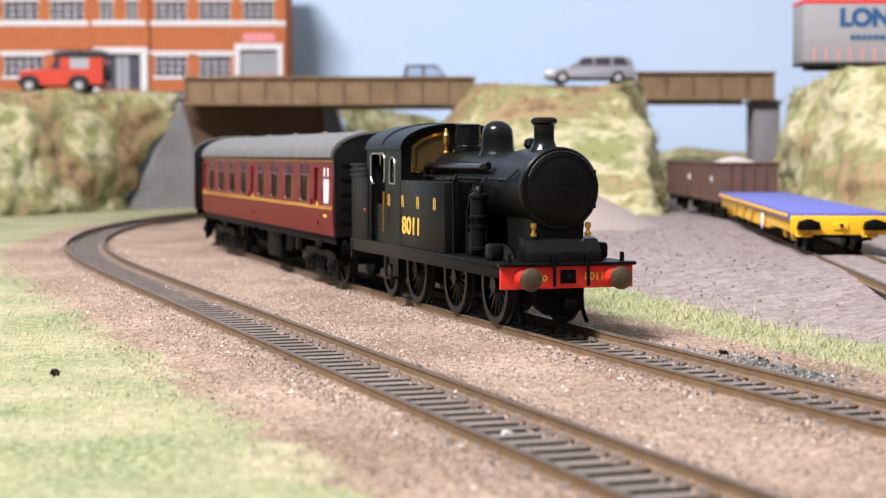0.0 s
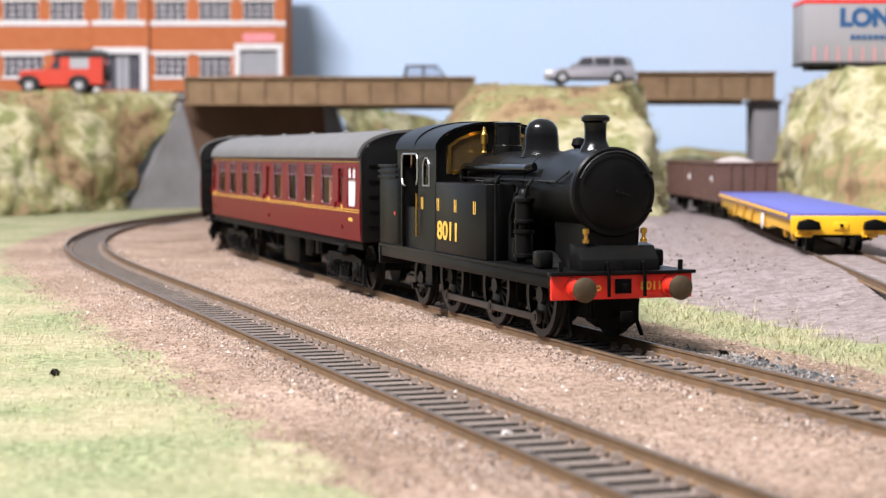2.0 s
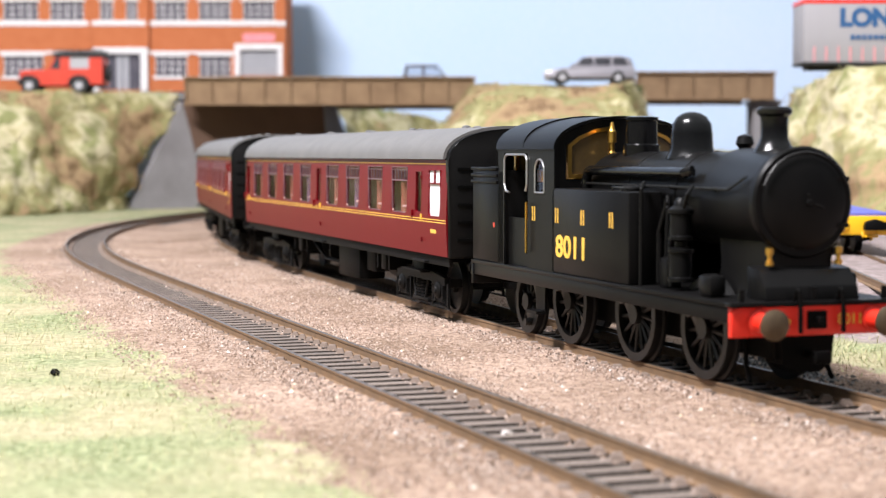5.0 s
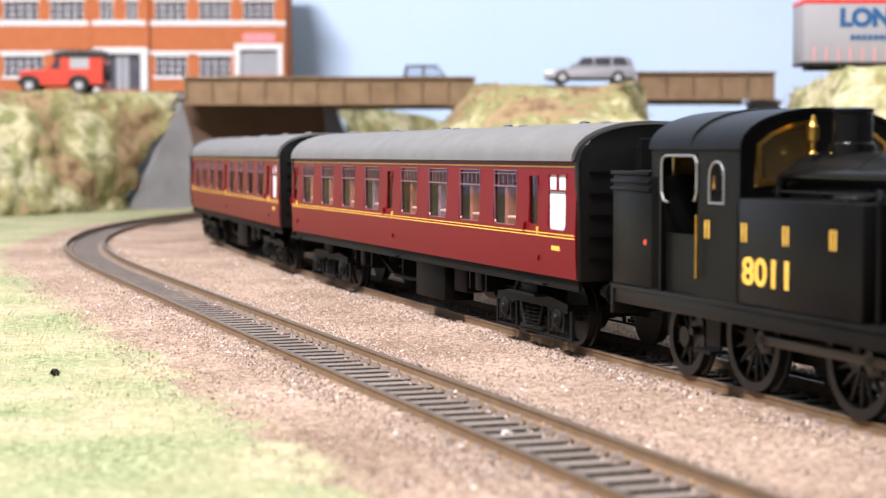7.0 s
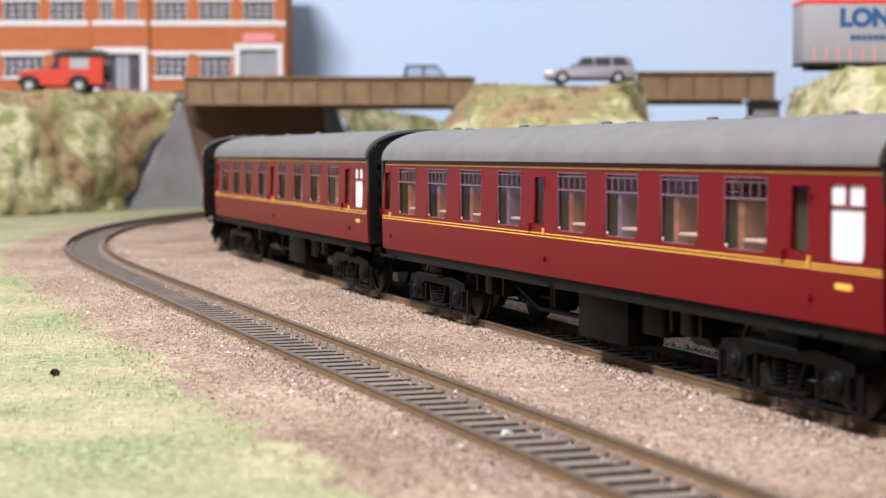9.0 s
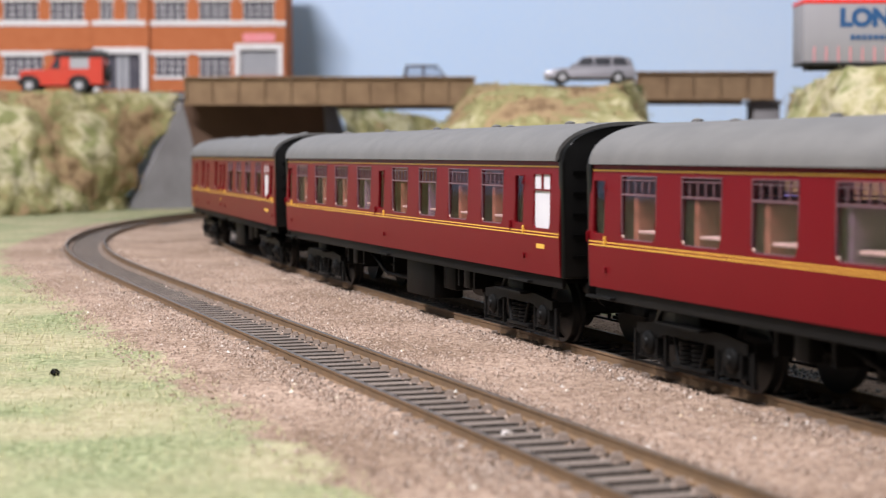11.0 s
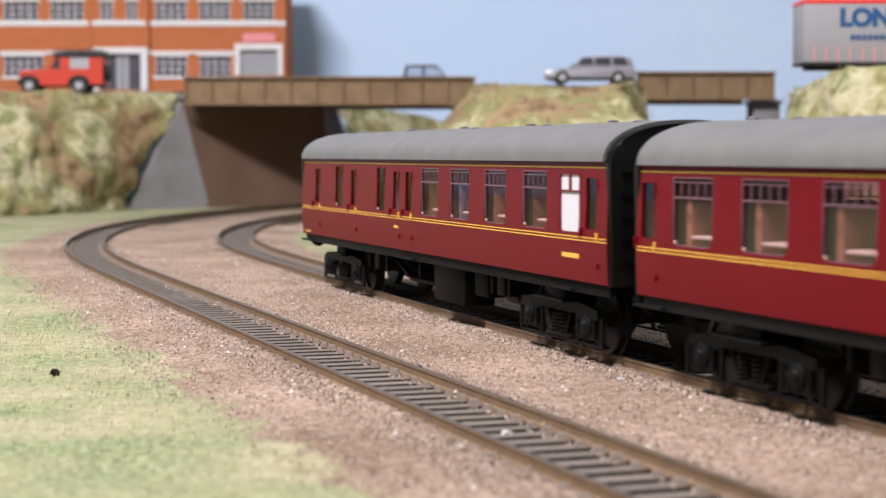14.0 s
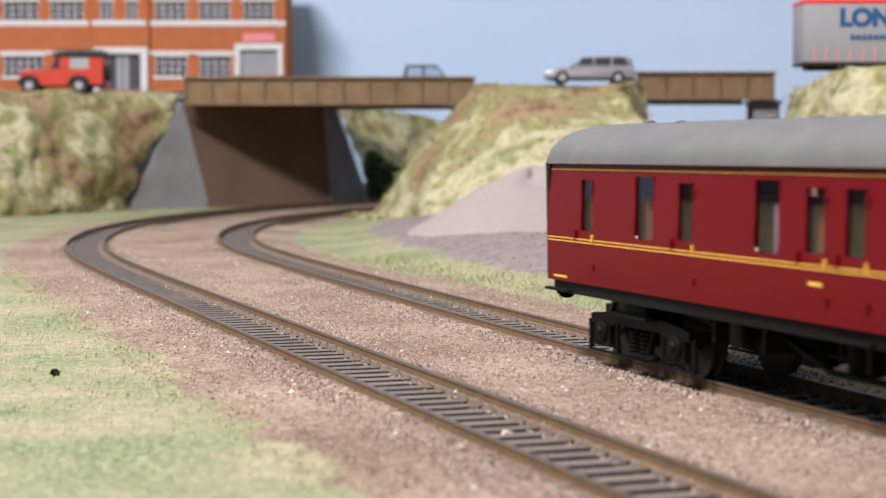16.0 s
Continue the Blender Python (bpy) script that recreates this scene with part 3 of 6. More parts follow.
def bogie(coach, xc):
    b = bmesh.new()
    for sg in (-1, 1):
        y = sg * 12.9
        lo, hi = min(y, y + sg * 1.4), max(y, y + sg * 1.4)
        prism([(xc - 22, 9.6), (xc - 22, 7.6), (xc - 13, 7.2), (xc - 10, 8.2), (xc + 10, 8.2), (xc + 13, 7.2), (xc + 22, 7.6), (xc + 22, 9.6), (xc + 12, 10.6), (xc - 12, 10.6)], "y", lo, hi, bm=b)
        for dx in (-16.5, 16.5):
            for k in (-3.2, 3.2):
                box(xc + dx + k - 0.45, xc + dx + k + 0.45, lo, hi, 3.2, 8.0, bm=b)
            for j in range(4):
                box(xc + dx - 5.2 + 0.9 * j, xc + dx + 5.2 - 0.9 * j, lo + 0.2, hi + 0.1, 3.1 + 0.42 * j, 3.42 + 0.42 * j, bm=b)
            for k in (-5.6, 5.6):
                rod((xc + dx + k, y + sg * 0.7, 2.6), (xc + dx + k, y + sg * 0.7, 8.0), 0.32, seg=6, bm=b)
        for k in (-4.4, 4.4):
            pipe([(xc + k * 1.5, y + sg * 0.9, 8.6), (xc + k, y + sg * 1.1, 3.2)], 0.42, 6, b)
            for j in range(5):
                rod((xc + k * 0.55, y + sg * 0.3, 3.6 + j * 0.86), (xc + k * 0.55, y + sg * 0.3, 4.1 + j * 0.86), 1.5, seg=10, bm=b)
        box(xc - 7.0, xc + 7.0, lo, hi + 0.3, 2.4, 3.3, 0.15, bm=b)
        box(xc - 24, xc + 24, lo + 0.4, hi - 0.5, 1.7, 2.2, bm=b)
        for k in (-23.4, -10.2, 10.2, 23.4):
            box(xc + k - 0.4, xc + k + 0.4, lo + 0.3, hi - 0.4, 1.7, 8.2, bm=b)
        for k in (-8.4, 8.4):
            prism([(xc + k - 0.9, 3.4), (xc + k + 0.9, 3.4), (xc + k + 0.5, 9.8), (xc + k - 0.5, 9.8)], "y", min(sg * 8, sg * 10), max(sg * 8, sg * 10), b)
        box(xc - 5, xc + 5, lo - 0.4, hi + 0.7, 9.9, 12.9, 0.3, bm=b)
    for dx in (-22, 22):
        box(xc + dx - 0.9, xc + dx + 0.9, -13, 13, 7.2, 9.4, bm=b)
    box(xc - 4, xc + 4, -12, 12, 5, 12.9, bm=b)
    bg = part("bogie", b, RIVETED, coach, "black coach bogie with springs and tie bars")
    for sg in (-1, 1):
        for dx in (-16.5, 16.5):
            part("axle_box", lathe([(2.3, 0), (2.3, 1.5), (1.7, 2.0), (1.2, 2.1), (0.9, 2.5)], (xc + dx, sg * 13.0, 6.2), (0, sg, 0), 16), RIVETED, bg)
        lo, hi = sorted((sg * 14.2, sg * 17.0))
        part("step_board", box(xc - 9, xc + 9, lo, hi, 10.4, 10.9), RIVETED, bg, "narrow footboard", smooth=False)
    return bg, [(xc - 16.5, 7.0, bg), (xc + 16.5, 7.0, bg)]


def wheelset(parent, x, r, spokes=0, wide=2.6, name="wheelset"):
    """An axle with two flanged wheels, centred on its axle."""
    bm = bmesh.new()
    for sg in (-1, 1):
        yi = sg * 7.2
        ax = (0, sg, 0)
        if spokes:
            lathe([(r - 1.7, 0.2), (r + 0.7, 0.2), (r + 0.7, 0.8), (r, 1.0), (r, wide), (r - 1.7, wide)], (0, yi, 0), ax, 40, bm)
            lathe([(2.0, 0.2), (2.0, wide + 0.5)], (0, yi, 0), ax, 16, bm)
        else:
            lathe([(1.2, 0), (r + 0.7, 0), (r + 0.7, 0.7), (r, 0.9), (r, wide), (r - 0.9, wide), (r - 1.1, wide - 0.7), (1.6, wide - 0.7), (1.6, wide + 0.6)], (0, yi, 0), ax, 32, bm)
    rod((0, -9, 0), (0, 9, 0), 0.9, seg=10, bm=bm)
    if spokes:
        # the rims turned above are solid discs only where the web is open: cut by deleting their caps
        bmesh.ops.delete(bm, geom=[f for f in bm.faces if len(f.verts) == 40], context="FACES_ONLY")
        for sg in (-1, 1):
            lathe([(r - 1.7, 0.2), (r - 1.7, wide)], (0, sg * 7.2, 0), (0, sg, 0), 40, bm)
        bmesh.ops.delete(bm, geom=[f for f in bm.faces if len(f.verts) == 40], context="FACES_ONLY")
        for sg in (-1, 1):
            box(-2.6, 2.6, min(sg * 7.6, sg * 9.6), max(sg * 7.6, sg * 9.6), 2.0, 6.2, 0.3, bm)
            rod((0, sg * 8, 5.2), (0, sg * 11.4, 5.2), 0.9, seg=10, bm=bm)
    ws = part(name, bm, (DARKSTEEL,), parent, "black spoked wheels on an axle" if spokes else "black disc wheels on an axle", at=mpose(x, 0, r))
    spoke = None
    for sg in (-1, 1):
        for k in range(spokes):
            at = mpose(0, sg * 8.7, 0, 0, 360 * k / spokes, 0)
            if spoke is None:
                spoke = part("spoke", rod((0, 0, 1.6), (0, 0, r - 1.4), 0.55, 0.42, 6), DARKSTEEL, ws, at=at)
            else:
                like(spoke, "spoke", ws, at)
    return ws


def build_coach(label, openings, marks=((-13.4, -8.6, 21.6, 22.6),)):
    c = thing("railway_coach", label, "railway coach", group="coaches of the train")
    for sg in (-1, 1):
        coach_side(c, sg, openings, marks)
    part("roof", shell([(-y, z) for y, z in roof_line()][::-1][::-1], "x", -COACH + 1.0, -1.0, -0.8), ROOF, c, "weathered grey coach roof")
    vents = [(x, y) for x in np.arange(-COACH + 12, -5, 25.4) for y in (-5.5, 5.5)]
    for k, (x, y) in enumerate(vents):
        z = 40.2 + ROOFRISE * (1 - (y / 18.1) ** 2) ** 0.46
        bm = lathe([(1.6, 0), (1.6, 0.6), (1.2, 0.9), (1.2, 1.4), (0.5, 1.7)], (x, y if k % 4 else 0, z if k % 4 else 40.4 + ROOFRISE), seg=10)
        part("roof_vent", bm, ROOF, c)
    for x in (-30, -COACH + 34):
        part("roof_hatch", box(x - 20, x + 14, -7.5, -2.5, 39.4 + ROOFRISE, 40.55 + ROOFRISE, 0.2), ROOF, c)
    for sg in (-1, 1):
        lo, hi = sorted((sg * 17.6, sg * 18.35))
        part("gutter", box(-COACH + 0.8, -0.8, lo, hi, 40.55, 40.95), MATT, c, "thin dark roof gutter", smooth=False)
    for x0, sg in ((0, 1), (-COACH, -1)):
        pts = [(y * 1.003, z + 0.05) for y, z in roof_line()]
        outline = [(-17.9, 15.7), *((y, z) for y, z in pts), (17.9, 15.7)]
        part("end_wall", prism(outline, "x", min(x0 + sg * 1.5, x0 - sg * 1.0), max(x0 + sg * 1.5, x0 - sg * 1.0), None, 0.5), BLACK, c, "black coach end")
        g = bmesh.new()
        box(min(x0, x0 + sg * 5.6), max(x0, x0 + sg * 5.6), -5.6, 5.6, 15.5, 44, 0.8, g)
        box(min(x0 + sg * 5.2, x0 + sg * 6.4), max(x0 + sg * 5.2, x0 + sg * 6.4), -6.6, 6.6, 14.6, 45.5, 0.5, g)
        part("gangway", g, MATT, c, "black corridor gangway bellows")
        st = bmesh.new()
        for z in (20, 24.5, 29, 33.5, 38):
            for y in (-13.5, 13.5):
                box(min(x0, x0 + sg * 1.8), max(x0, x0 + sg * 1.8), y - 2.4, y + 2.4, z, z + 0.6, bm=st)
        pipe([(x0 + sg * 1.0, -9.5, 18), (x0 + sg * 1.0, -9.5, 43)], 0.4, bm=st)
        pipe([(x0 + sg * 1.0, 9.5, 18), (x0 + sg * 1.0, 9.5, 43)], 0.4, bm=st)
        part("end_steps", st, MATT, c, "black end steps and pipes")
        for y in (-11.4, 11.4):
            part("buffer", lathe([(1.4, 0), (1.4, 3.0), (0.9, 3.2), (0.9, 5.0), (2.6, 5.2), (2.6, 5.8), (1.6, 6.1)], (x0, y, 13.6), (sg, 0, 0), 20), MATT, c)
        part("coupling", box(min(x0 - sg * 4, x0 + sg * 6.5), max(x0 - sg * 4, x0 + sg * 6.5), -1.6, 1.6, 7.5, 9.5, 0.3), MATT, c)
    u = bmesh.new()
    for sg in (-1, 1):
        lo, hi = sorted((sg * 16.2, sg * 17.2))
        bar = part("sole_bar", box(-COACH + 1, -1, lo, hi, 13.3, 15.95, 0.15), SOLEBAR, c, "dark grey sole bar")
        for x in (-249.5, -136, -24.5):
            part("step_board", box(x - 6, x + 6, min(sg * 16.9, sg * 18.4), max(sg * 16.9, sg * 18.4), 13.6, 14.1), SOLEBAR, bar, smooth=False)
        pts = [(-172, 13.5), (-150, 7.2), (-104, 7.2), (-82, 13.5)]
        for p, q in zip(pts[:-1], pts[1:]):
            pipe([(p[0], sg * 12, p[1]), (q[0], sg * 12, q[1])], 0.6, bm=u)
    box(-COACH + 1, -1, -16.2, 16.2, 14.6, 16.3, bm=u)
    part("underframe", u, MATT, c, "black underframe with truss rods")
    for x0, x1, y0, y1, z0 in ((-121, -96, -15.2, -7, 3.9), (-150, -128, 6, 14, 4.5), (-92, -82, -14, -8, 7)):
        part("equipment_box", box(x0, x1, y0, y1, z0, 13.8, 0.4), MATT, c, "black battery or equipment box")
    gear = bmesh.new()
    pipe([(-205, -9, 10.5), (-170, -9, 9.4), (-82, -9, 9.4), (-52, -9, 10.5)], 0.45, 6, gear)
    pipe([(-208, 5, 8.8), (-46, 5, 8.8)], 0.4, 6, gear)
    for x in (-186, -168, -136, -78, -66):
        box(x - 0.5, x + 0.5, -14.5, 14.5, 8.6, 14.8, bm=gear)
        box(x - 3, x + 3, -3, 3, 6.4, 14.6, 0.4, gear)
    for x in (-178, -72):
        rod((x, -13.4, 10.8), (x, 13.4, 10.8), 0.5, seg=8, bm=gear)
        box(x - 2.4, x + 2.4, -14.4, -11.6, 8.4, 13.8, 0.3, gear)
    part("brake_gear", gear, RIVETED, c, "black brake rodding and cross members")
    part("dynamo", lathe([(1.2, 0), (2.4, 0.5), (2.4, 8.5), (1.2, 9)], (-76, -9.5, 8.6), (1, 0, 0), 18), RIVETED, c)
    for x in (-160, -146):
        part("vacuum_cylinder", lathe([(2.8, 0), (3.2, 0.5), (3.2, 5.5), (2.2, 6.6)], (x, -8, 7), seg=18), MATT, c)
    part("ceiling_panel", box(-COACH + 2, -2, -15, 15, 41.2, 42.0), CEIL, c, smooth=False)
    part("interior_floor", box(-COACH + 2, -2, -16.4, 16.4, 16.4, 19.5), INTERIOR, c, smooth=False)
    for x0, x1, zz, kind in openings:
        if kind == "big":
            for y0, y1 in ((-16.0, -5.5), (5.5, 16.0)):
                part("table", box(x0 + 3.2, x1 - 3.2, y0, y1, 27.3, 27.9, 0.15), TABLE, c, "pale coach table")
    for x in np.arange(-238, -28, 12.6):
        if -145 < x < -128:
            continue
        bm = bmesh.new()
        for y0, y1 in ((-15.6, -3.4), (3.4, 15.6)):
            box(x - 1.1, x + 1.1, y0, y1, 19.5, 34.5, 0.5, bm)
            box(x - 4.2, x + 4.2, y0, y1, 19.5, 23.5, 0.5, bm)
        part("seat", bm, INTERIOR if int(x) % 3 else SEATBLUE, c, "moulded coach seats")
    for x0, x1 in ((-243, -145), (-127, -30)):
        part("seat_screen", box(x0, x1, 3.2, 3.9, 19.5, 33.0), INTERIOR, c, "brown panelling behind the seats", smooth=False)
    for x in (-244, -144, -128, -29, -17):
        part("partition", box(x - 0.4, x + 0.4, -16.2, 16.2, 19.5, 40), INTERIOR, c, smooth=False)
    wheels = []
    for xc in (-36, -COACH + 36):
        bg, ws = bogie(c, xc)
        wheels += [(wheelset(bg, x, r), x, r) for x, r, _ in ws]
    return c, wheels


def train_openings():
    o = [(x, x + 15.2, BIG, "big") for x in (-239.2, -213.8, -188.2, -162.1, -125.5, -100.4, -75.2, -50.2)]
    o += [(x, x + 5.6, SLIM, "door") for x in (-252.2, -138.8, -27.3)]
    return o + [(-15.6, -5.5, (25.8, 38.0), "frost")]


def brake_openings():
    o = [(x, x + 14.6, BIG, "big") for x in (-122.9, -98.6, -72.9, -47.2)]
    o += [(x, x + 8.2, BIG, "slim") for x in (-211.4, -165.2)]
    o += [(x, x + 5.8, SLIM, "door") for x in (-236.8, -193.2, -148.8, -137.2, -11.2)]
    return o + [(-25.3, -14.5, (25.8, 38.2), "frost")]


# ---- tank locomotive; x = 0 at the face of the buffer beam ----
def build_loco():
    c = thing("tank_locomotive", "satin black steam tank locomotive with red buffer beam", "locomotive")
    REAR = -133.6
    f = bmesh.new()
    box(REAR, -1.2, -16.9, 16.9, 15.6, 16.5, 0.15, f)
    fp = part("footplate", f, BLACK, c, "black running plate")
    for y in (-16.6, 15.9):
        part("valance", box(REAR, -1.2, y, y + 0.7, 12.9, 15.7, 0.1), BLACK, fp, "deep black valance")
    part("frames", box(REAR + 4, -5, -6.2, 6.2, 6.0, 15.7), MATT, c, "black inside frames")
    part("buffer_beam", box(-1.3, 0, -16.8, 16.8, 10.4, 15.7, 0.1), RED, c, "vermilion front buffer beam")
    part("rear_beam", box(REAR - 0.1, REAR + 1.3, -16.8, 16.8, 10.6, 15.6, 0.1), BLACK, c)
    part("beam_edge", box(-1.5, 0.9, -17.4, 17.4, 15.7, 16.55, 0.15), BLACK, c, "thin black plate over the buffer beam")
    for y in (-11.4, 11.4):
        st = part("buffer", lathe([(2.3, 0), (2.3, 0.4), (1.75, 0.7), (1.55, 3.6), (1.0, 3.7), (1.0, 5.0)], (0, y, 13.0), (1, 0, 0), 24), RED, c, "red buffer stock with bronze head")
        part("buffer_head", lathe([(0.9, 4.6), (2.7, 5.1), (2.75, 5.7), (2.0, 6.2), (0.6, 6.45)], (0, y, 13.0), (1, 0, 0), 28), BUFFER, st, "bronze-brown buffer head")
        part("rear_buffer", lathe([(1.9, 0), (1.6, 3.6), (1.0, 3.7), (2.7, 5.1), (2.6, 6.0)], (REAR, y, 13.0), (-1, 0, 0), 20), MATT, c)
    hk = bmesh.new()
    box(0, 0.5, -1.9, 1.9, 11.6, 14.8, 0.1, hk)
    box(0.3, 2.2, -0.5, 0.5, 12.4, 13.8, 0.2, hk)
    part("coupling_hook", hk, MATT, c, "black draw hook plate")
    for y in (-4.2, 4.4):
        part("brake_hose", pipe([(-0.4, y, 16.2), (0.5, y, 18.6), (1.2, y, 18.4), (1.5, y + 0.2, 15), (1.2, y + 0.4, 11.0)], 0.42), MATT, c, "black brake hose")
    writing("No", 1.9, GOLD, "lettering", c, mpose(0.06, -6.9, 13.1, 90, 0, 90), "gold number lettering")
    writing("8011", 1.9, GOLD, "lettering", c, mpose(0.06, 6.9, 13.1, 90, 0, 90), "gold number lettering")
    # smokebox, boiler and their fittings
    zc, R = 33.8, 9.9
    sb = part("smokebox", lathe([(R - 0.25, -5.0), (R, -5.3), (R, -6.0), (R - 0.2, -6.4), (R - 0.2, -26)], (0, 0, zc), (1, 0, 0), 56), BLACK, c, "satin black smokebox")
    part("smokebox_door", lathe([(8.5, -5.4), (8.5, -4.6), (7.7, -4.15), (5.2, -3.55), (2.4, -3.2), (0.3, -3.1)], (0, 0, zc), (1, 0, 0), 56), BLACK, sb, "domed smokebox door")
    hd = bmesh.new()
    rod((-3.4, 0, zc), (-2.0, 0, zc), 0.55, bm=hd)
    pipe([(-2.2, 0, zc), (-2.0, 2.6, zc - 1.0)], 0.22, bm=hd)
    pipe([(-2.4, 0, zc), (-2.3, -0.5, zc + 1.6)], 0.22, bm=hd)
    part("door_handle", hd, BLACK, sb, "smokebox door dart handles")
    part("smokebox_rail", pipe([(-3.9, 9.0 * math.sin(radians(a)), zc + 9.0 * math.cos(radians(a))) for a in range(-70, 71, 14)], 0.24, 6), DARKSTEEL, sb, "curved handrail over the smokebox door")
    hg = bmesh.new()
    for z in (zc + 4.2, zc - 4.2):
        box(-4.7, -4.1, 6.6, 9.0, z - 0.4, z + 0.4, 0.1, hg)
    part("hinge_strap", hg, BLACK, sb)
    part("smokebox_rim", lathe([(9.3, -6.6), (10.05, -6.6), (10.1, -5.3), (9.7, -4.8), (8.7, -4.8)], (0, 0, zc), (1, 0, 0), 56), BLACK, sb)
    part("boiler", lathe([(9.0, -26), (9.0, -38), (9.15, -38.1), (9.15, -39.1), (9.0, -39.2), (9.0, -60), (9.15, -60.1), (9.15, -61.1), (9.0, -61.2), (9.0, -83)], (0, 0, zc), (1, 0, 0), 56), BLACK, c, "black boiler with cladding bands")
    part("firebox", box(-83, -62, -8.4, 8.4, 17, 33.5, 1.0), BLACK, c)
    part("chimney", lathe([(4.3, 42.0), (3.6, 43.3), (2.95, 44.4), (2.55, 45.4), (2.5, 47.6), (2.6, 49.3), (3.25, 49.8), (3.3, 50.6), (2.7, 51.1), (2.0, 51.1), (1.9, 49)], (-15.6, 0, 0), seg=36), GLOSSBLACK, c, "turned black chimney with lip")
    part("dome", lathe([(5.3, 41.4), (4.7, 42.6), (4.35, 43.6), (4.2, 46.5), (3.95, 48.4), (3.1, 49.8), (1.8, 50.6), (0.3, 50.9)], (-48.9, 0, 0), seg=36), GLOSSBLACK, c, "round black steam dome")
    sv = lathe([(4.0, 41.5), (4.0, 43.4), (4.0, 44.2), (3.5, 44.5), (3.4, 49.3), (3.6, 49.5), (3.6, 50.2), (2.0, 50.4)], (-72.5, 0, 0), seg=28)
    part("safety_valve", sv, GLOSSBLACK, c, "black safety valve casing")
    part("whistle", lathe([(0.9, 42.5), (0.5, 43), (0.5, 44.6), (0.95, 44.8), (0.95, 47.2), (0.6, 47.6), (0.45, 48.6), (0.2, 49.2)], (-77.2, -4.8, 0), seg=14), BRASS, c, "brass whistle")
    part("clack_valve", lathe([(1.4, 41.8), (1.0, 42.6), (1.2, 43.6), (1.8, 44.4), (1.4, 45.8), (0.4, 46.2)], (-31.5, 2.6, 0), seg=16), BLACK, c)
    for sg in (-1, 1):
        part("boiler_pipe", pipe([(-79.5, sg * 9.8, zc + 0.8), (-79.2, sg * 9.9, zc + 3.2), (-78.2, sg * 9.9, zc + 4.6), (-76.6, sg * 9.9, zc + 5.0), (-33, sg * 9.6, zc + 5.0), (-31.4, sg * 8.6, zc + 5.4)], 1.05, 14), GLOSSBLACK, c, "thick black boiler pipe")
        part("handrail", pipe([(-81, sg * 10.2, zc + 2.2), (-14, sg * 10.2, zc + 2.2), (-9.4, sg * 9.0, zc + 4.6)], 0.26, 6), DARKSTEEL, c, "thin boiler handrail")
        part("sand_pipe", pipe([(-40, sg * 9.6, zc + 0.4), (-38, sg * 10.6, zc - 2), (-37.5, sg * 11.2, 18)], 0.4, 6), BLACK, c)
    saddle = [(-6.8, 16.5), (6.8, 16.5), (6.2, 22), (6.6, 27.5), (-6.6, 27.5), (-6.2, 22)]
    part("smokebox_saddle", prism(saddle, "x", -24, -5.6), BLACK, c, "black smokebox saddle")
    sp = bmesh.new()
    prism([(-8.2, 16.5), (-1.0, 16.5), (-1.6, 19.0), (-4.2, 21.9), (-8.2, 22.4)], "y", -9.4, 9.4, sp, 0.2)
    part("front_apron", sp, BLACK, c, "sloping apron under the smokebox")
    for y in (-13.6, 13.6):
        part("sandbox", box(-16, -11, y - 1.8, y + 1.8, 16.5, 20.6, 0.9), BLACK, c)
    for y in (-7.0, 7.0):
        part("lamp_iron", lathe([(0.75, 0), (0.75, 0.8), (0.45, 1.0), (0.45, 1.9), (0.75, 2.0), (0.75, 3.1), (0.4, 3.3)], (-4.4, y, 22.6), seg=12), BRASS, c, "small brass fitting below the smokebox")
    for x, y in ((-1.0, 14.4), (-1.0, -14.4), (-1.0, 0)):
        part("lamp_bracket", box(x - 0.25, x + 0.25, y - 0.5, y + 0.5, 16.5, 18.8), BLACK, c)
    pm = lathe([(2.5, 18.2), (2.5, 18.9), (2.1, 19.1), (2.1, 23.6), (2.5, 23.8), (2.5, 24.4), (1.2, 24.8), (1.2, 25.8), (2.4, 26.2), (2.4, 26.8), (2.1, 27), (2.1, 31.0), (2.5, 31.2), (2.5, 31.9), (1.4, 32.6), (1.2, 33.6), (0.6, 34.2)], (-29.0, -12.2, 0), seg=24)
    part("air_pump", pm, BLACK, c, "ribbed black air pump")
    part("pump_pipe", pipe([(-27.2, -12.6, 32), (-25.8, -12.6, 34.8), (-26.6, -11, 36.4)], 0.35, 6), BLACK, c)
    part("pump_pipe", pipe([(-31.6, -13, 17), (-32.2, -13, 25), (-31.8, -12.4, 31.6)], 0.35, 6), BLACK, c)
    part("tank_pipe", pipe([(-41.6, -14.6, 16.6), (-41.6, -14.6, 35.4), (-42.6, -13.6, 36.6), (-46, -12, 36.6)], 0.42, 8), BLACK, c, "bent black pipe in front of the tank")
    part("tank_pipe", pipe([(-40.6, -11.2, 17), (-40.6, -11.2, 27), (-38.4, -10.6, 33)], 0.5, 8), BLACK, c)
    part("lubricator", box(-37.2, -33.6, -12.8, -9.6, 16.5, 22.4, 0.5), BLACK, c)
    part("air_reservoir", lathe([(0.8, 0), (2.0, 0.6), (2.0, 10.4), (0.8, 11)], (-38, 10.8, 19), (1, 0, 0), 18), BLACK, c)
    for k, x in enumerate((-66, -52, -38, -20)):
        for sg in (-1, 1):
            part("handrail_knob", rod((x, sg * 8.8, zc + 2.0), (x, sg * 10.4, zc + 2.2), 0.4, seg=8), BLACK, c)
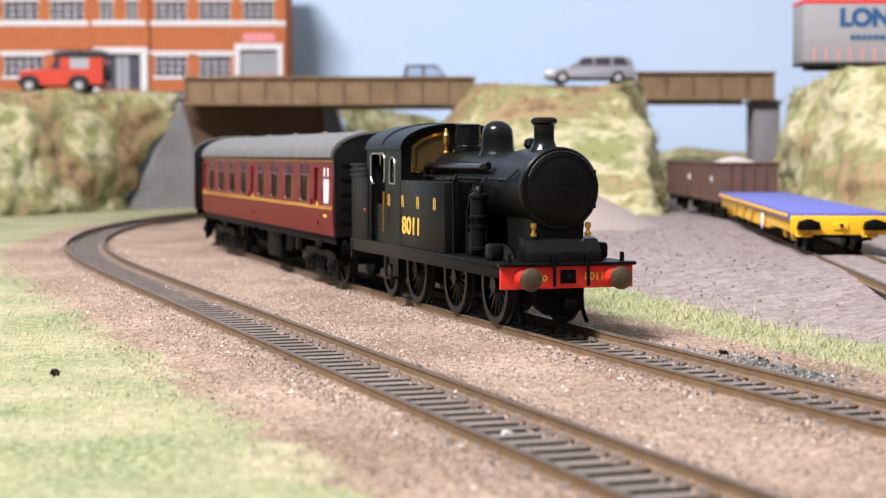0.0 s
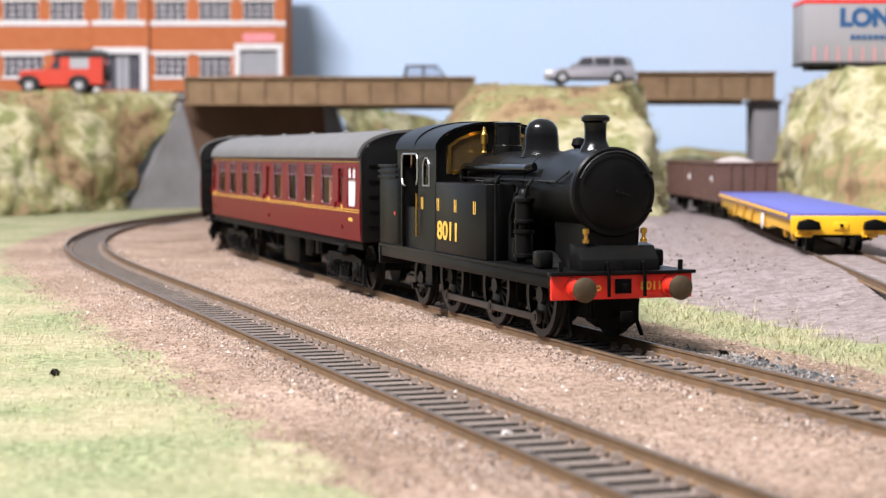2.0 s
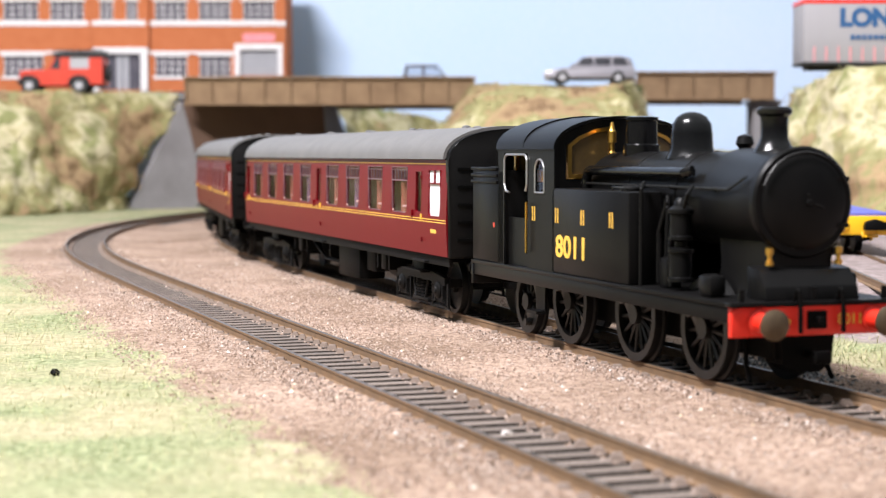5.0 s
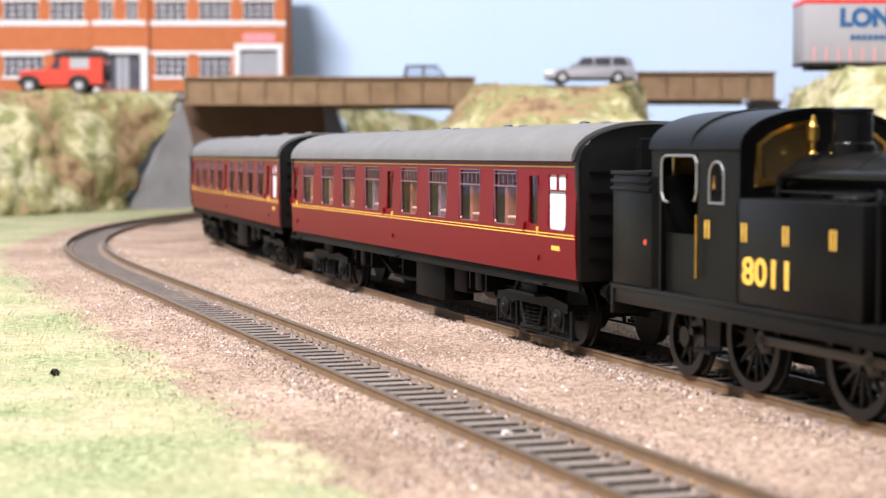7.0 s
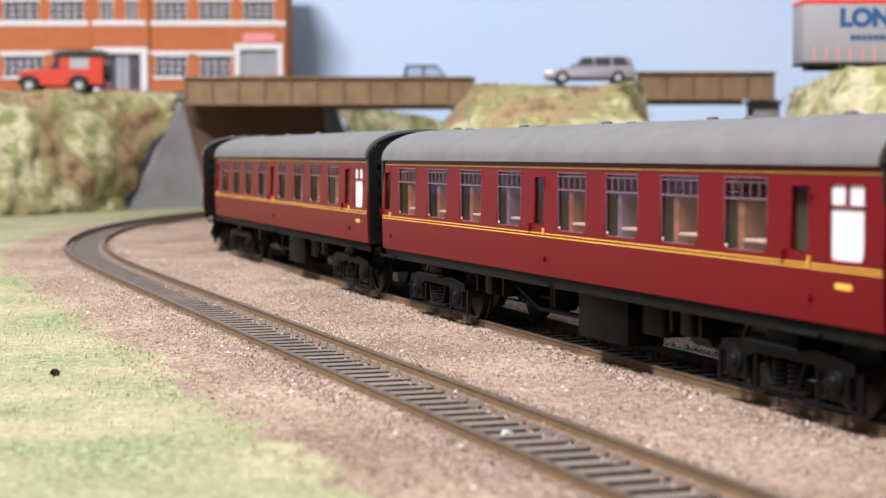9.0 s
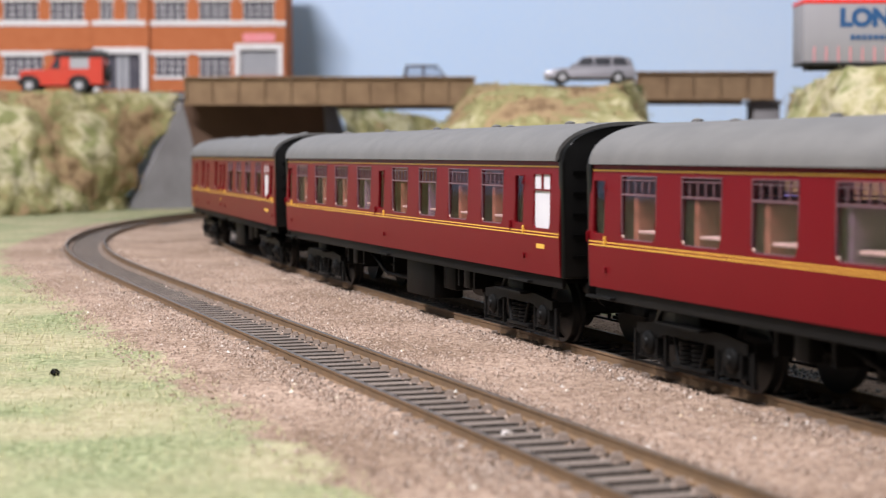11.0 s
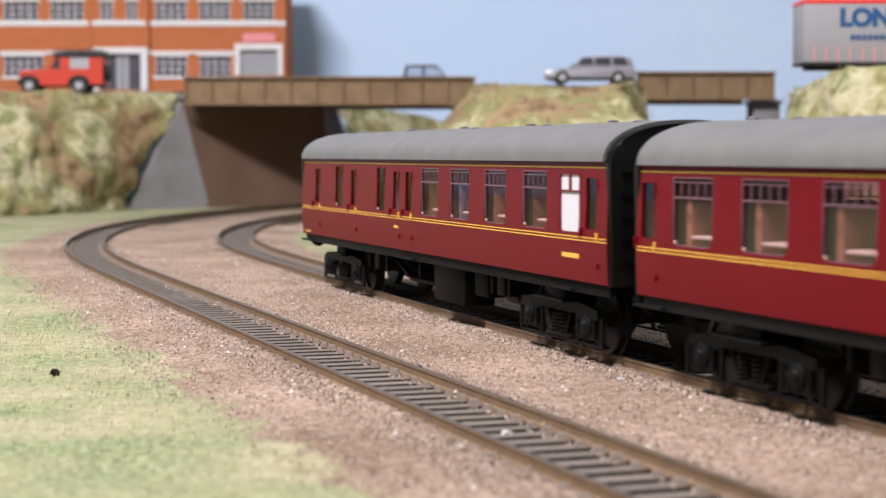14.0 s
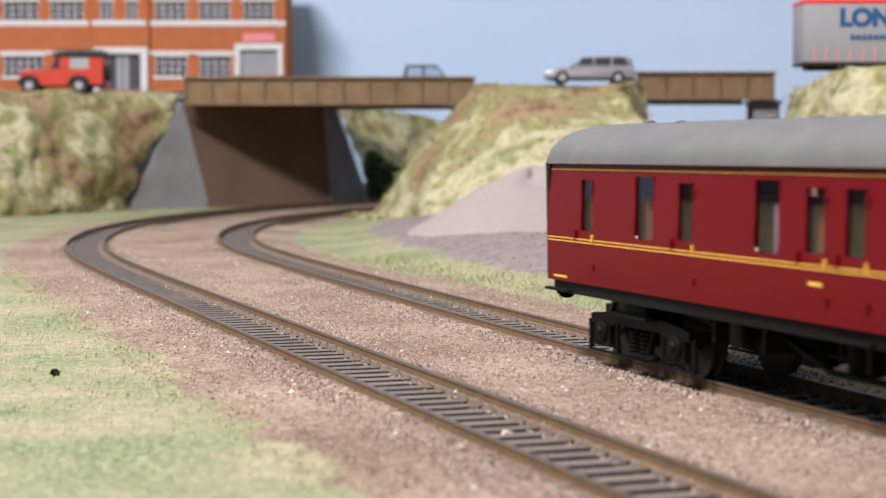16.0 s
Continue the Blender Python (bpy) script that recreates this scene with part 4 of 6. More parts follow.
    # side tanks with rivet-free flat sides, cab, bunker
    for sg in (-1, 1):
        lo, hi = sorted((sg * 9.1, sg * 16.5))
        t = part("side_tank", box(-83, -43.2, lo, hi, 16.5, 34.9, 0.35), BLACK, c, "flat-sided black water tank")
        part("tank_lid", lathe([(2.2, 34.9), (2.2, 35.5), (1.8, 35.9), (0.6, 36.1)], (-50.5, sg * 12.6, 0), seg=20), BLACK, t)
        part("tank_rail", pipe([(-46, sg * 16.0, 35.0), (-46, sg * 16.0, 35.7), (-52, sg * 16.0, 35.7), (-52, sg * 16.0, 35)], 0.2, 6), DARKSTEEL, t)
        y0, y1 = sorted((sg * 15.9, sg * 16.5))
        cabs = part("cab_side", box(-97, -83, y0, y1, 16.5, 33.4), BLACK, c, "black cab side sheet", smooth=False)
        for a, b, z0, z1 in ((-83.0, -81.6, 16.5, 43.4), (-97, -92.9, 33.4, 43.4), (-87.0, -83, 33.4, 43.4), (-92.9, -87.0, 41.4, 43.4), (-116.0, -112.0, 16.5, 43.4), (-112, -97, 42.4, 43.4)):
            part("cab_panel", box(a, b, y0, y1, z0, z1), BLACK, cabs, smooth=False)
        yb = sg * 16.6
        loop = [(-111.6, yb, 35.2), (-111.6, yb, 40.8), (-111.0, yb, 41.7), (-110.0, yb, 42.1), (-99.0, yb, 42.1), (-98.0, yb, 41.7), (-97.4, yb, 40.8), (-97.4, yb, 35.4), (-98.2, yb, 33.9)]
        part("doorway_beading", pipe([(-108.6, yb, 33.4), (-110.6, yb, 33.7), *loop], 0.27, 8), RIM, cabs, "bright metal doorway beading")
        ym = sg * 16.55
        arch = [(-89.95 + 2.7 * math.cos(a), ym, 38.4 + 2.7 * math.sin(a)) for a in np.linspace(0, math.pi, 9)]
        fr = pipe([(-87.25, ym, 33.7), *arch, (-92.65, ym, 33.7), (-87.25, ym, 33.7)], 0.22, 8)
        part("cab_window_frame", fr, RIM, cabs, "bright arched cab window frame")
        fill = bmesh.new()
        for d in (-1, 1):
            prism([(-89.95 + d * 3.0, 41.4), (-89.95, 41.4), *((-89.95 + d * 2.7 * math.sin(a), 38.4 + 2.7 * math.cos(a)) for a in np.linspace(0, math.pi / 2, 7)), (-89.95 + d * 3.0, 38.4)], "y", min(sg * 15.9, sg * 16.45), max(sg * 15.9, sg * 16.45), fill)
        part("window_spandrel", fill, BLACK, cabs, smooth=False)
        g = part("cab_window", box(-92.6, -87.3, sg * 16.2 - 0.1, sg * 16.2 + 0.1, 33.9, 40.9), GLASS, cabs, smooth=False)
        g.visible_shadow = False
        part("cab_door", box(-112, -97, min(sg * 14.8, sg * 15.3), max(sg * 14.8, sg * 15.3), 16.5, 27.6), BLACK, cabs)
        part("handrail", pipe([(-96.2, sg * 17.2, 20), (-96.2, sg * 17.2, 31.5)], 0.3, 6), BRASS, cabs, "brass cab handrail")
        bk = part("bunker", box(REAR, -112.2, lo if sg < 0 else 0, 0 if sg < 0 else hi, 16.5, 38.4, 0.35), BLACK, c, "black coal bunker with raised rails")
        for z in (35.2, 36.7, 38.3):
            part("bunker_rail", box(REAR - 0.2, -116.2, min(sg * 16.3, sg * 17.0), max(sg * 16.3, sg * 17.0), z, z + 0.8, 0.2), BLACK, bk)
        rb = lathe([(0.6, 0), (0.6, 0.1), (0.2, 0.12)], (-118.6, sg * 16.5, 25.4), (0, sg, 0), 16)
        part("red_disc", rb, CARRED, bk, "small dull red disc")
        for x in (-93.4, -79.9, -66.0, -51.5):
            w = 0.85
            y0, y1 = sorted((sg * 16.45, sg * 16.56))
            for a in (x - w - 0.1, x + w - 0.55):
                part("lettering_bar", box(a, a + 0.5, y0, y1, 27.4, 30.6), GOLD, t, "gold lettering mark", smooth=False)
        number = writing("8011", 4.7, GOLD, "lettering", t, mpose(-72.0, sg * 16.53, 22.2, 90, 0, 0 if sg < 0 else 180), "gold running number")
        for v in number.data.vertices:
            v.co.x *= 1.32
        part("steps", box(-99, -92.5, min(sg * 13.6, sg * 16.2), max(sg * 13.6, sg * 16.2), 6.4, 7.1), BLACK, c)
        part("step_plate", box(-98.4, -93, min(sg * 13.4, sg * 13.9), max(sg * 13.4, sg * 13.9), 6.4, 15.8), BLACK, c)
        gi = pipe([(-11, sg * 8.0, 10.5), (-10.4, sg * 8.2, 4.4), (-8.4, sg * 8.5, 1.4)], 0.5, 6)
        part("guard_iron", gi, MATT, c, "black guard iron")
    arch = [(16.4 * math.cos(math.pi * (1 - i / 20)), 43.2 + 6.9 * math.sin(math.pi * (1 - i / 20)) ** 0.9) for i in range(21)]
    part("cab_roof", shell([(y, z) for y, z in arch], "x", -116.4, -81.0, 0.55), BLACK, c, "curved black cab roof")
    part("roof_rib", shell([(y * 1.01, z + 0.5) for y, z in arch], "x", -100, -99, 0.35), BLACK, c)
    for x in (-82.2, -113.6):
        bm = bmesh.new()
        for a, b in ((-16, -13.6), (-2.4, 2.4), (13.6, 16)):
            prism([(a, 30 if x > -90 else 16.5), (b, 30 if x > -90 else 16.5), (b, 43.2 + 6.9 * max(0.001, 1 - (b / 16.4) ** 2) ** 0.45), (a, 43.2 + 6.9 * max(0.001, 1 - (a / 16.4) ** 2) ** 0.45)], "x", x - 0.4, x + 0.4, bm)
        for a, b in ((-13.6, -2.4), (2.4, 13.6)):
            box(x - 0.4, x + 0.4, a, b, 30 if x > -90 else 16.5, 36.8, bm=bm)
        for sg in (-1, 1):
            prism([(sg * y, z) for y, z in ((2.4, 48.4), (6.5, 47.8), (10.5, 46.2), (13.6, 44.2), (13.6, 46.9), (10.5, 48.4), (6.5, 49.6), (2.4, 50.0))], "x", x - 0.4, x + 0.4, bm)
        sheet = part("cab_sheet", bm, BLACK, c, "cab front or back sheet", smooth=False)
        for sg in (-1, 1):
            hole = [(2.6, 37.0), (13.2, 37.0), (13.2, 44.2), (10.5, 46.2), (6.5, 47.8), (2.6, 48.4)]
            fr = bmesh.new()
            mid = (7.6, 42.4)
            for (y0, z0), (y1, z1) in zip(hole, hole[1:] + hole[:1]):
                inner = [(mid[0] + (y - mid[0]) * 0.84, mid[1] + (z - mid[1]) * 0.84) for y, z in ((y1, z1), (y0, z0))]
                prism([(sg * y, z) for y, z in ((y0, z0), (y1, z1), *inner)], "x", x - 0.5, x + 0.55, fr)
            part("spectacle_glass", prism([(sg * y, z) for y, z in hole], "x", x - 0.12, x + 0.12), AMBERPANE, sheet, "dark amber spectacle glass", smooth=False)
            part("spectacle_frame", fr, BRASS, sheet, "brass spectacle window frame")
    part("backhead", box(-88, -83, -8, 8, 18, 41, 1.0), MATT, c, "cab fittings")
    part("cab_fitting", box(-92, -88.2, -9, 9, 36.5, 38.0, 0.3), BRASS, c, "brass cab pipework")
    lp = box(-3, 2.4, -0.6, 0.6, 6.2, 7.4, 0.1)
    box(1.6, 2.6, -1.5, 1.5, 5.6, 7.8, 0.3, lp)
    part("coupling_loop", lp, MATT, c, "black tension-lock coupling")
    part("front_frame", prism([(-5.5, 10.4), (5.5, 10.4), (5.0, 5.0), (2.5, 3.4), (-2.5, 3.4), (-5.0, 5.0)], "x", -9, -3), MATT, c)
    part("cab_fitting", box(-107, -101, -11, 11, 35.8, 38.6, 0.4), BRASS, c, "brass cab fittings")
    part("coal", box(REAR + 1.5, -114, -14, 14, 34, 39.2, 1.2), MATT, c)
    # motion work
    wheels = []
    for x in (-24.0, -54.5, -88.6):
        wheels.append((wheelset(c, x, 9.6, 15), x, 9.6))
    wheels.append((wheelset(c, -114.2, 7.4, 10, name="trailing_wheelset"), -114.2, 7.4))
    rods = []
    for sg in (-1, 1):
        bm = bmesh.new()
        y0, y1 = sorted((sg * 10.2, sg * 11.1))
        box(-88.6, -24, y0, y1, -0.8, 0.8, 0.1, bm)
        for x in (-88.6, -54.5, -24):
            rod((x, y0 - 0.1, 0), (x, y1 + 0.1, 0), 1.6, seg=16, bm=bm)
        rods.append(part("coupling_rod", bm, RODSTEEL, c, "flat steel coupling rod", at=mpose(0, 0, 9.6)))
    for x in (-36, -66, -100):
        for y in (-7.5, 7.5):
            part("brake_hanger", box(x - 0.6, x + 0.6, y - 0.6, y + 0.6, 3.5, 14, 0.2), MATT, c)
    part("brake_rod", pipe([(-100, -5.5, 4.0), (-30, -5.5, 4.0)], 0.5, 6), MATT, c)
    part("cylinder_block", box(-20, -4, -6, 6, 5.5, 15, 0.6), MATT, c)
    return c, wheels, rods


# ---- banks and hills ----
def resample(line, n):
    line = [Vector(p) for p in line]
    d = np.concatenate([[0], np.cumsum([(b - a).length for a, b in zip(line[:-1], line[1:])])])
    return [Vector([np.interp(t, d, [p[k] for p in line]) for k in range(3)]) for t in np.linspace(0, d[-1], n)]


def build_bank(name, label, base, top, back, seed, rough=6.0, clumps=2500, nu=70, nv=26, tuft=0.8):
    """A planted slope from a base line to a top line, and flat ground behind it."""
    A, B, C = resample(base, nu), resample(top, nu), resample(back, nu)
    rows = [[a.lerp(b, t) + Vector((0, 0, 5 * math.sin(math.pi * t))) for a, b in zip(A, B)] for t in np.linspace(0, 1, nv)]
    rows += [[b.lerp(c, t) for b, c in zip(B, C)] for t in (0.2, 0.5, 1.0)]
    verts, faces = [], []
    for j, row in enumerate(rows):
        for p in row:
            n1 = noise.noise_vector(p * 0.022 + Vector((seed, 0, 0))) * rough * 2.0 + noise.noise_vector(p * 0.09 + Vector((0, seed, 0))) * rough * 0.9
            n1.z *= 0.5
            q = p + n1 * (0.3 if j == 0 or j > nv else 1.0)
            verts.append(q)
    w = nu
    for j in range(len(rows) - 1):
        for i in range(nu - 1):
            faces.append((j * w + i, j * w + i + 1, (j + 1) * w + i + 1, (j + 1) * w + i))
    me = bpy.data.meshes.new(name)
    me.from_pydata([tuple(v * MM) for v in verts], [], faces)
    me.shade_smooth()
    me.materials.append(BANK)
    ob = tagged(new(name, me), label, "embankment", kind="structure")
    tops = verts[: (nv + 1) * w]

    def place(rng):
        v = tops[rng.randrange(len(tops))]
        return v.x + rng.uniform(-4, 4), v.y + rng.uniform(-4, 4), v.z + rng.uniform(-1, 1.5)

    scatter("foliage_scatter", "ragged yellow-green foliage scatter on the bank", SCATTER, int(clumps * 0.7), place, tuft, "clump", seed)
    return ob


def build_banks():
    build_bank("bank_west", "steep bank of yellow-green foliage scatter", [(-460, 1060, -4), (-350, 1150, -4), (-290, 1270, -4), (-248, 1376, -4)], [(-500, 1200, 81), (-390, 1270, 84), (-310, 1345, 86.5), (-219, 1422, 89)], [(-560, 1400, 88), (-440, 1430, 89), (-350, 1465, 90), (-230, 1500, 91)], 1, 6, 11000)
    build_bank("hill_middle", "planted mound of dry yellow-green scatter between two bridges", [(6, 1392, -3), (-22, 1330, -3), (-50, 1235, -3), (-14, 1080, -2), (50, 1010, 3), (128, 1010, 6), (142, 1120, 6), (156, 1392, 6)], [(28, 1386, 92), (26, 1300, 90), (26, 1230, 87), (34, 1180, 86), (60, 1165, 85.5), (122, 1165, 85.5), (132, 1210, 87), (150, 1390, 93)], [(60, 1388, 93), (60, 1330, 91), (60, 1280, 90), (70, 1260, 89), (80, 1260, 89), (100, 1260, 89), (110, 1280, 90), (120, 1388, 93)], 5, 5, 11000, 90)
    build_bank("hill_east", "tall planted hill of yellow-green scatter beside the siding", [(222, 1180, 4), (196, 1010, 5), (190, 930, 5), (206, 850, 5), (280, 800, 5), (420, 780, 5)], [(232, 1180, 82), (210, 1040, 80), (207, 985, 82), (218, 950, 87), (290, 920, 89), (430, 900, 89)], [(260, 1250, 86), (250, 1150, 86), (250, 1120, 87), (260, 1110, 88), (330, 1090, 89), (450, 1080, 89)], 9, 6, 9000, 110, 40, 0.42)
    build_bank("bank_north", "far planted bank behind the bridge", [(-60, 1575, -3), (-22, 1650, -3), (40, 1725, -3), (90, 1762, -3)], [(-102, 1605, 84), (-62, 1665, 82), (-12, 1722, 74), (20, 1765, 60), (90, 1782, 50)], [(-110, 1760, 88), (-60, 1780, 83), (-10, 1790, 74), (30, 1792, 60), (120, 1794, 50)], 13, 5, 4000)
    build_bank("bank_far_east", "low bushes along the foot of the sky board", [(130, 1600, 0), (230, 1560, 0), (340, 1600, 0)], [(130, 1680, 44), (190, 1680, 30), (235, 1680, 46), (340, 1690, 36)], [(130, 1780, 44), (230, 1780, 40), (340, 1780, 36)], 17, 5, 700, 30)


# ---- bridges ----
def build_girder(name, label, x0, x1, y, z0, z1, ribs):
    t = thing(name, label, "bridge", group="road bridges")
    g = bmesh.new()
    box(x0, x1, y, y + 2.0, z0 + 1, z1 - 1, bm=g)
    part("web_plate", g, RUST, t, smooth=False)
    part("top_flange", box(x0 - 1, x1 + 1, y - 3.2, y + 5, z1 - 1.6, z1, 0.2), RUST, t)
    part("bottom_flange", box(x0 - 0.5, x1 + 0.5, y - 2.6, y + 4, z0, z0 + 1.4, 0.2), RUST, t)
    for x in np.linspace(x0 + 1, x1 - 1, ribs):
        part("stiffener", box(x - 0.7, x + 0.7, y - 2.4, y, z0 + 1.4, z1 - 1.6), RUST, t, smooth=False)
    part("deck", box(x0, x1, y + 5, y + 150, z0 + 9, z0 + 16), ROADTOP, t, "dark road deck of the bridge", smooth=False)
    part("far_girder", box(x0, x1, y + 150, y + 154, z0, z1), RUST, t, smooth=False)
    return t


def slab(points, thick):
    """A wall from four corners, thickened backwards."""
    bm = bmesh.new()
    p = [Vector(q) for q in points]
    n = (p[1] - p[0]).cross(p[2] - p[0]).normalized()
    a, b = [bm.verts.new(q) for q in p], [bm.verts.new(q - n * thick) for q in p]
    m = len(p)
    bm.faces.new(a), bm.faces.new(b[::-1])
    for i in range(m):
        bm.faces.new((a[i], b[i], b[(i + 1) % m], a[(i + 1) % m]))
    return bm


def build_bridges():
    build_girder("girder_bridge", "long brown riveted plate girder road bridge", -204.5, 25.0, 1400, 78.6, 101.0, 12)
    build_girder("girder_bridge", "short brown plate girder road bridge", 153.0, 262.0, 1400, 82.6, 105.0, 6)
    ab = thing("bridge_abutment", "brown card bridge abutment with sloping grey wing walls", "abutment")
    part("face_wall", slab([(-188, 1426, -4), (-95, 1500, -4), (-101, 1506, 81), (-208, 1415, 81)], 12), BROWNCARD, ab, "brown abutment face", smooth=False)
    part("wing_wall", slab([(-246, 1386, -4), (-188, 1425, -4), (-208, 1414, 81)], 10), CONCRETE, ab, "grey sloping wing wall", smooth=False)
    part("wing_wall", slab([(-95, 1499, -4), (-64, 1556, -4), (-93, 1540, 80), (-101, 1505, 81)], 10), CONCRETE, ab, "grey sloping wing wall", smooth=False)
    part("footing", slab([(-188, 1420, -3.8), (-93, 1494, -3.8), (-93, 1494, 0.0), (-188, 1420, 0.0)], 6), BROWNCARD, ab, smooth=False)
    p = thing("bridge_pier", "dark grey bridge pier", "pier")
    part("shaft", box(247, 268, 1408, 1440, -4, 83, 0.6), CONCRETE, p)
    part("cap", box(245, 270, 1405, 1443, 80, 82.5, 0.4), CONCRETE, p)
    # upper street behind the bridges
    up = prism([(1440, 88.6), (1740, 99.2), (1740, 92), (1440, 84)], "x", -700, -206)
    tagged(part("upper_street", up, ROADTOP, None, smooth=False), "grey card street on the upper level", "road", kind="structure")


# ---- factory ----
def build_factory():
    f = thing("factory", "two-storey orange brick factory with white bands", "building")
    Y = 1660
    k = Y / 3123.3

    def fx(u):
        return (u - 784) * k

    def fz(v):
        return 43.155 + (265.9 - v) * k

    TOP = fz(-70)
    bays = ((-160, 168, 0), (168, 262, -4), (262, 507, 0))
    upper = [(-150, -90), (-70, -8), (10, 72), (93, 152), (182, 205), (228, 248), (277, 333), (355, 410), (432, 487)]
    lower = [(-150, -90), (-70, -8), (10, 80), (277, 333), (355, 410)]
    holes = [(a, c, 5, 38, "window") for a, c in upper] + [(a, c, -62, -28, "window") for a, c in upper] + [(a, c, 101, 136, "window") for a, c in lower] + [(180, 253, 97, 160, "door"), (427, 493, 90, 135, "shutter")]
    for u0, u1, dy in bays:
        mine = [h for h in holes if u0 <= h[0] and h[1] <= u1]
        us = sorted({u0, u1, *(u for h in mine for u in h[:2])})
        vs = sorted({-70, 163, *(v for h in mine for v in h[2:4])})
        bm = bmesh.new()
        for a, b in zip(us[:-1], us[1:]):
            for c, d in zip(vs[:-1], vs[1:]):
                if any(h[0] < (a + b) / 2 < h[1] and h[2] < (c + d) / 2 < h[3] for h in mine):
                    continue
                box(fx(a), fx(b), Y + dy, Y + dy + 5, fz(d), fz(c), bm=bm)
        bmesh.ops.remove_doubles(bm, verts=bm.verts, dist=0.01)
        part("wall", bm, BRICK, f, "orange brick wall with openings", smooth=False)
        for a, b, c, d, kind in mine:
            if kind == "window":
                w = part("window", box(fx(a), fx(b), Y + dy + 2.2, Y + dy + 3, fz(d), fz(c)), PANE, f, "many-paned factory window", smooth=False)
                fr = bmesh.new()
                n = max(2, round((b - a) / 14))
                for i in range(n + 1):
                    x = fx(a + (b - a) * i / n)
                    e = 0.7 if i in (0, n) else 0.3
                    box(x - e, x + e, Y + dy + 1.2, Y + dy + 2.2, fz(d), fz(c), bm=fr)
                for i in range(4):
                    z = fz(c + (d - c) * i / 3)
                    box(fx(a), fx(b), Y + dy + 1.3, Y + dy + 2.1, z - 0.35, z + 0.35, bm=fr)
                part("glazing_grid", fr, WHITE, w, smooth=False)
                part("sill", box(fx(a - 4), fx(b + 4), Y + dy - 1.2, Y + dy + 1, fz(d + 5), fz(d)), WHITE, w, smooth=False)
                part("lintel", box(fx(a - 4), fx(b + 4), Y + dy - 0.6, Y + dy + 1, fz(c), fz(c - 5)), WHITE, w, smooth=False)
            elif kind == "door":
                d0 = part("doorway", box(fx(a), fx(b), Y + dy + 4, Y + dy + 5, fz(d), fz(c)), PANE, f, "dark glazed factory entrance", smooth=False)
                for u in (198, 214, 226, 240):
                    part("door_leaf", box(fx(u - 5), fx(u + 5), Y + dy + 2.6, Y + dy + 3.8, fz(d), fz(c + 3)), GREYMETAL if u in (214, 226) else PANE, d0, smooth=False)
                fr = bmesh.new()
                box(fx(170), fx(180), Y + dy - 2, Y + dy + 4, fz(163), fz(86), bm=fr)
                box(fx(253), fx(265), Y + dy - 2, Y + dy + 4, fz(163), fz(86), bm=fr)
                box(fx(180), fx(253), Y + dy - 2, Y + dy + 4, fz(97), fz(86), bm=fr)
                part("door_surround", fr, WHITE, d0, "white entrance surround", smooth=False)
            else:
                s = part("roller_shutter", box(fx(a), fx(b), Y + 4, Y + 4.8, fz(d), fz(c)), GREYMETAL, f, "grey roller shutter", smooth=False)
                for i in range(14):
                    v = c + (d - c) * i / 14
                    part("slat", box(fx(a), fx(b), Y + 2.6 + 0.3 * (i % 2), Y + 4, fz(v + (d - c) / 14), fz(v)), GREYMETAL, s, smooth=False)
                fr = bmesh.new()
                box(fx(417), fx(427), Y - 1.5, Y + 3, fz(135), fz(79), bm=fr)
                box(fx(493), fx(502), Y - 1.5, Y + 3, fz(135), fz(79), bm=fr)
                box(fx(427), fx(493), Y - 1.5, Y + 3, fz(90), fz(79), bm=fr)
                part("shutter_frame", fr, WHITE, s, smooth=False)
                part("sign", box(fx(432), fx(488), Y - 1.2, Y, fz(76), fz(61)), PINK, s, "faded pink sign board", smooth=False)
        for v0, v1 in ((39, 48), (-26, -19), (92, 97)):
            if v0 == 92 and u0 == 168:
                continue
            part("string_course", box(fx(u0), fx(min(u1, 417) if v0 == 92 else u1), Y + dy - 0.9, Y + dy - 0.1, fz(v1), fz(v0)), WHITE, f, "white painted band", smooth=False)
    part("side_wall", box(fx(507) - 5, fx(507) - 0.1, Y + 5, Y + 75, fz(163), TOP), BRICK, f, smooth=False)
    part("roof", box(fx(-160), fx(507) + 1, Y - 5, Y + 76, TOP, TOP + 3), GREYMETAL, f, smooth=False)
    for u in (165, 265):
        part("pilaster", box(fx(u - 3), fx(u + 3), Y - 5, Y - 1, fz(86), TOP), BRICK, f, smooth=False)


# ---- road vehicles ----
def car_wheels(t, xs, r, w, z0):
    for x in xs:
        for y in (-w, w):
            tyre = part("wheel", lathe([(r * 0.6, 0), (r, 0.3), (r, 2.4), (r * 0.6, 2.7)], (x, y - 1.35, z0 + r), (0, 1, 0), 22), TYRE, t)
            part("rim", lathe([(r * 0.5, -0.1), (r * 0.4, -0.25), (0.4, -0.2)] if y < 0 else [(r * 0.5, 2.8), (r * 0.4, 2.95), (0.4, 2.9)], (x, y - 1.35, z0 + r), (0, 1, 0), 18), GREYMETAL, tyre)


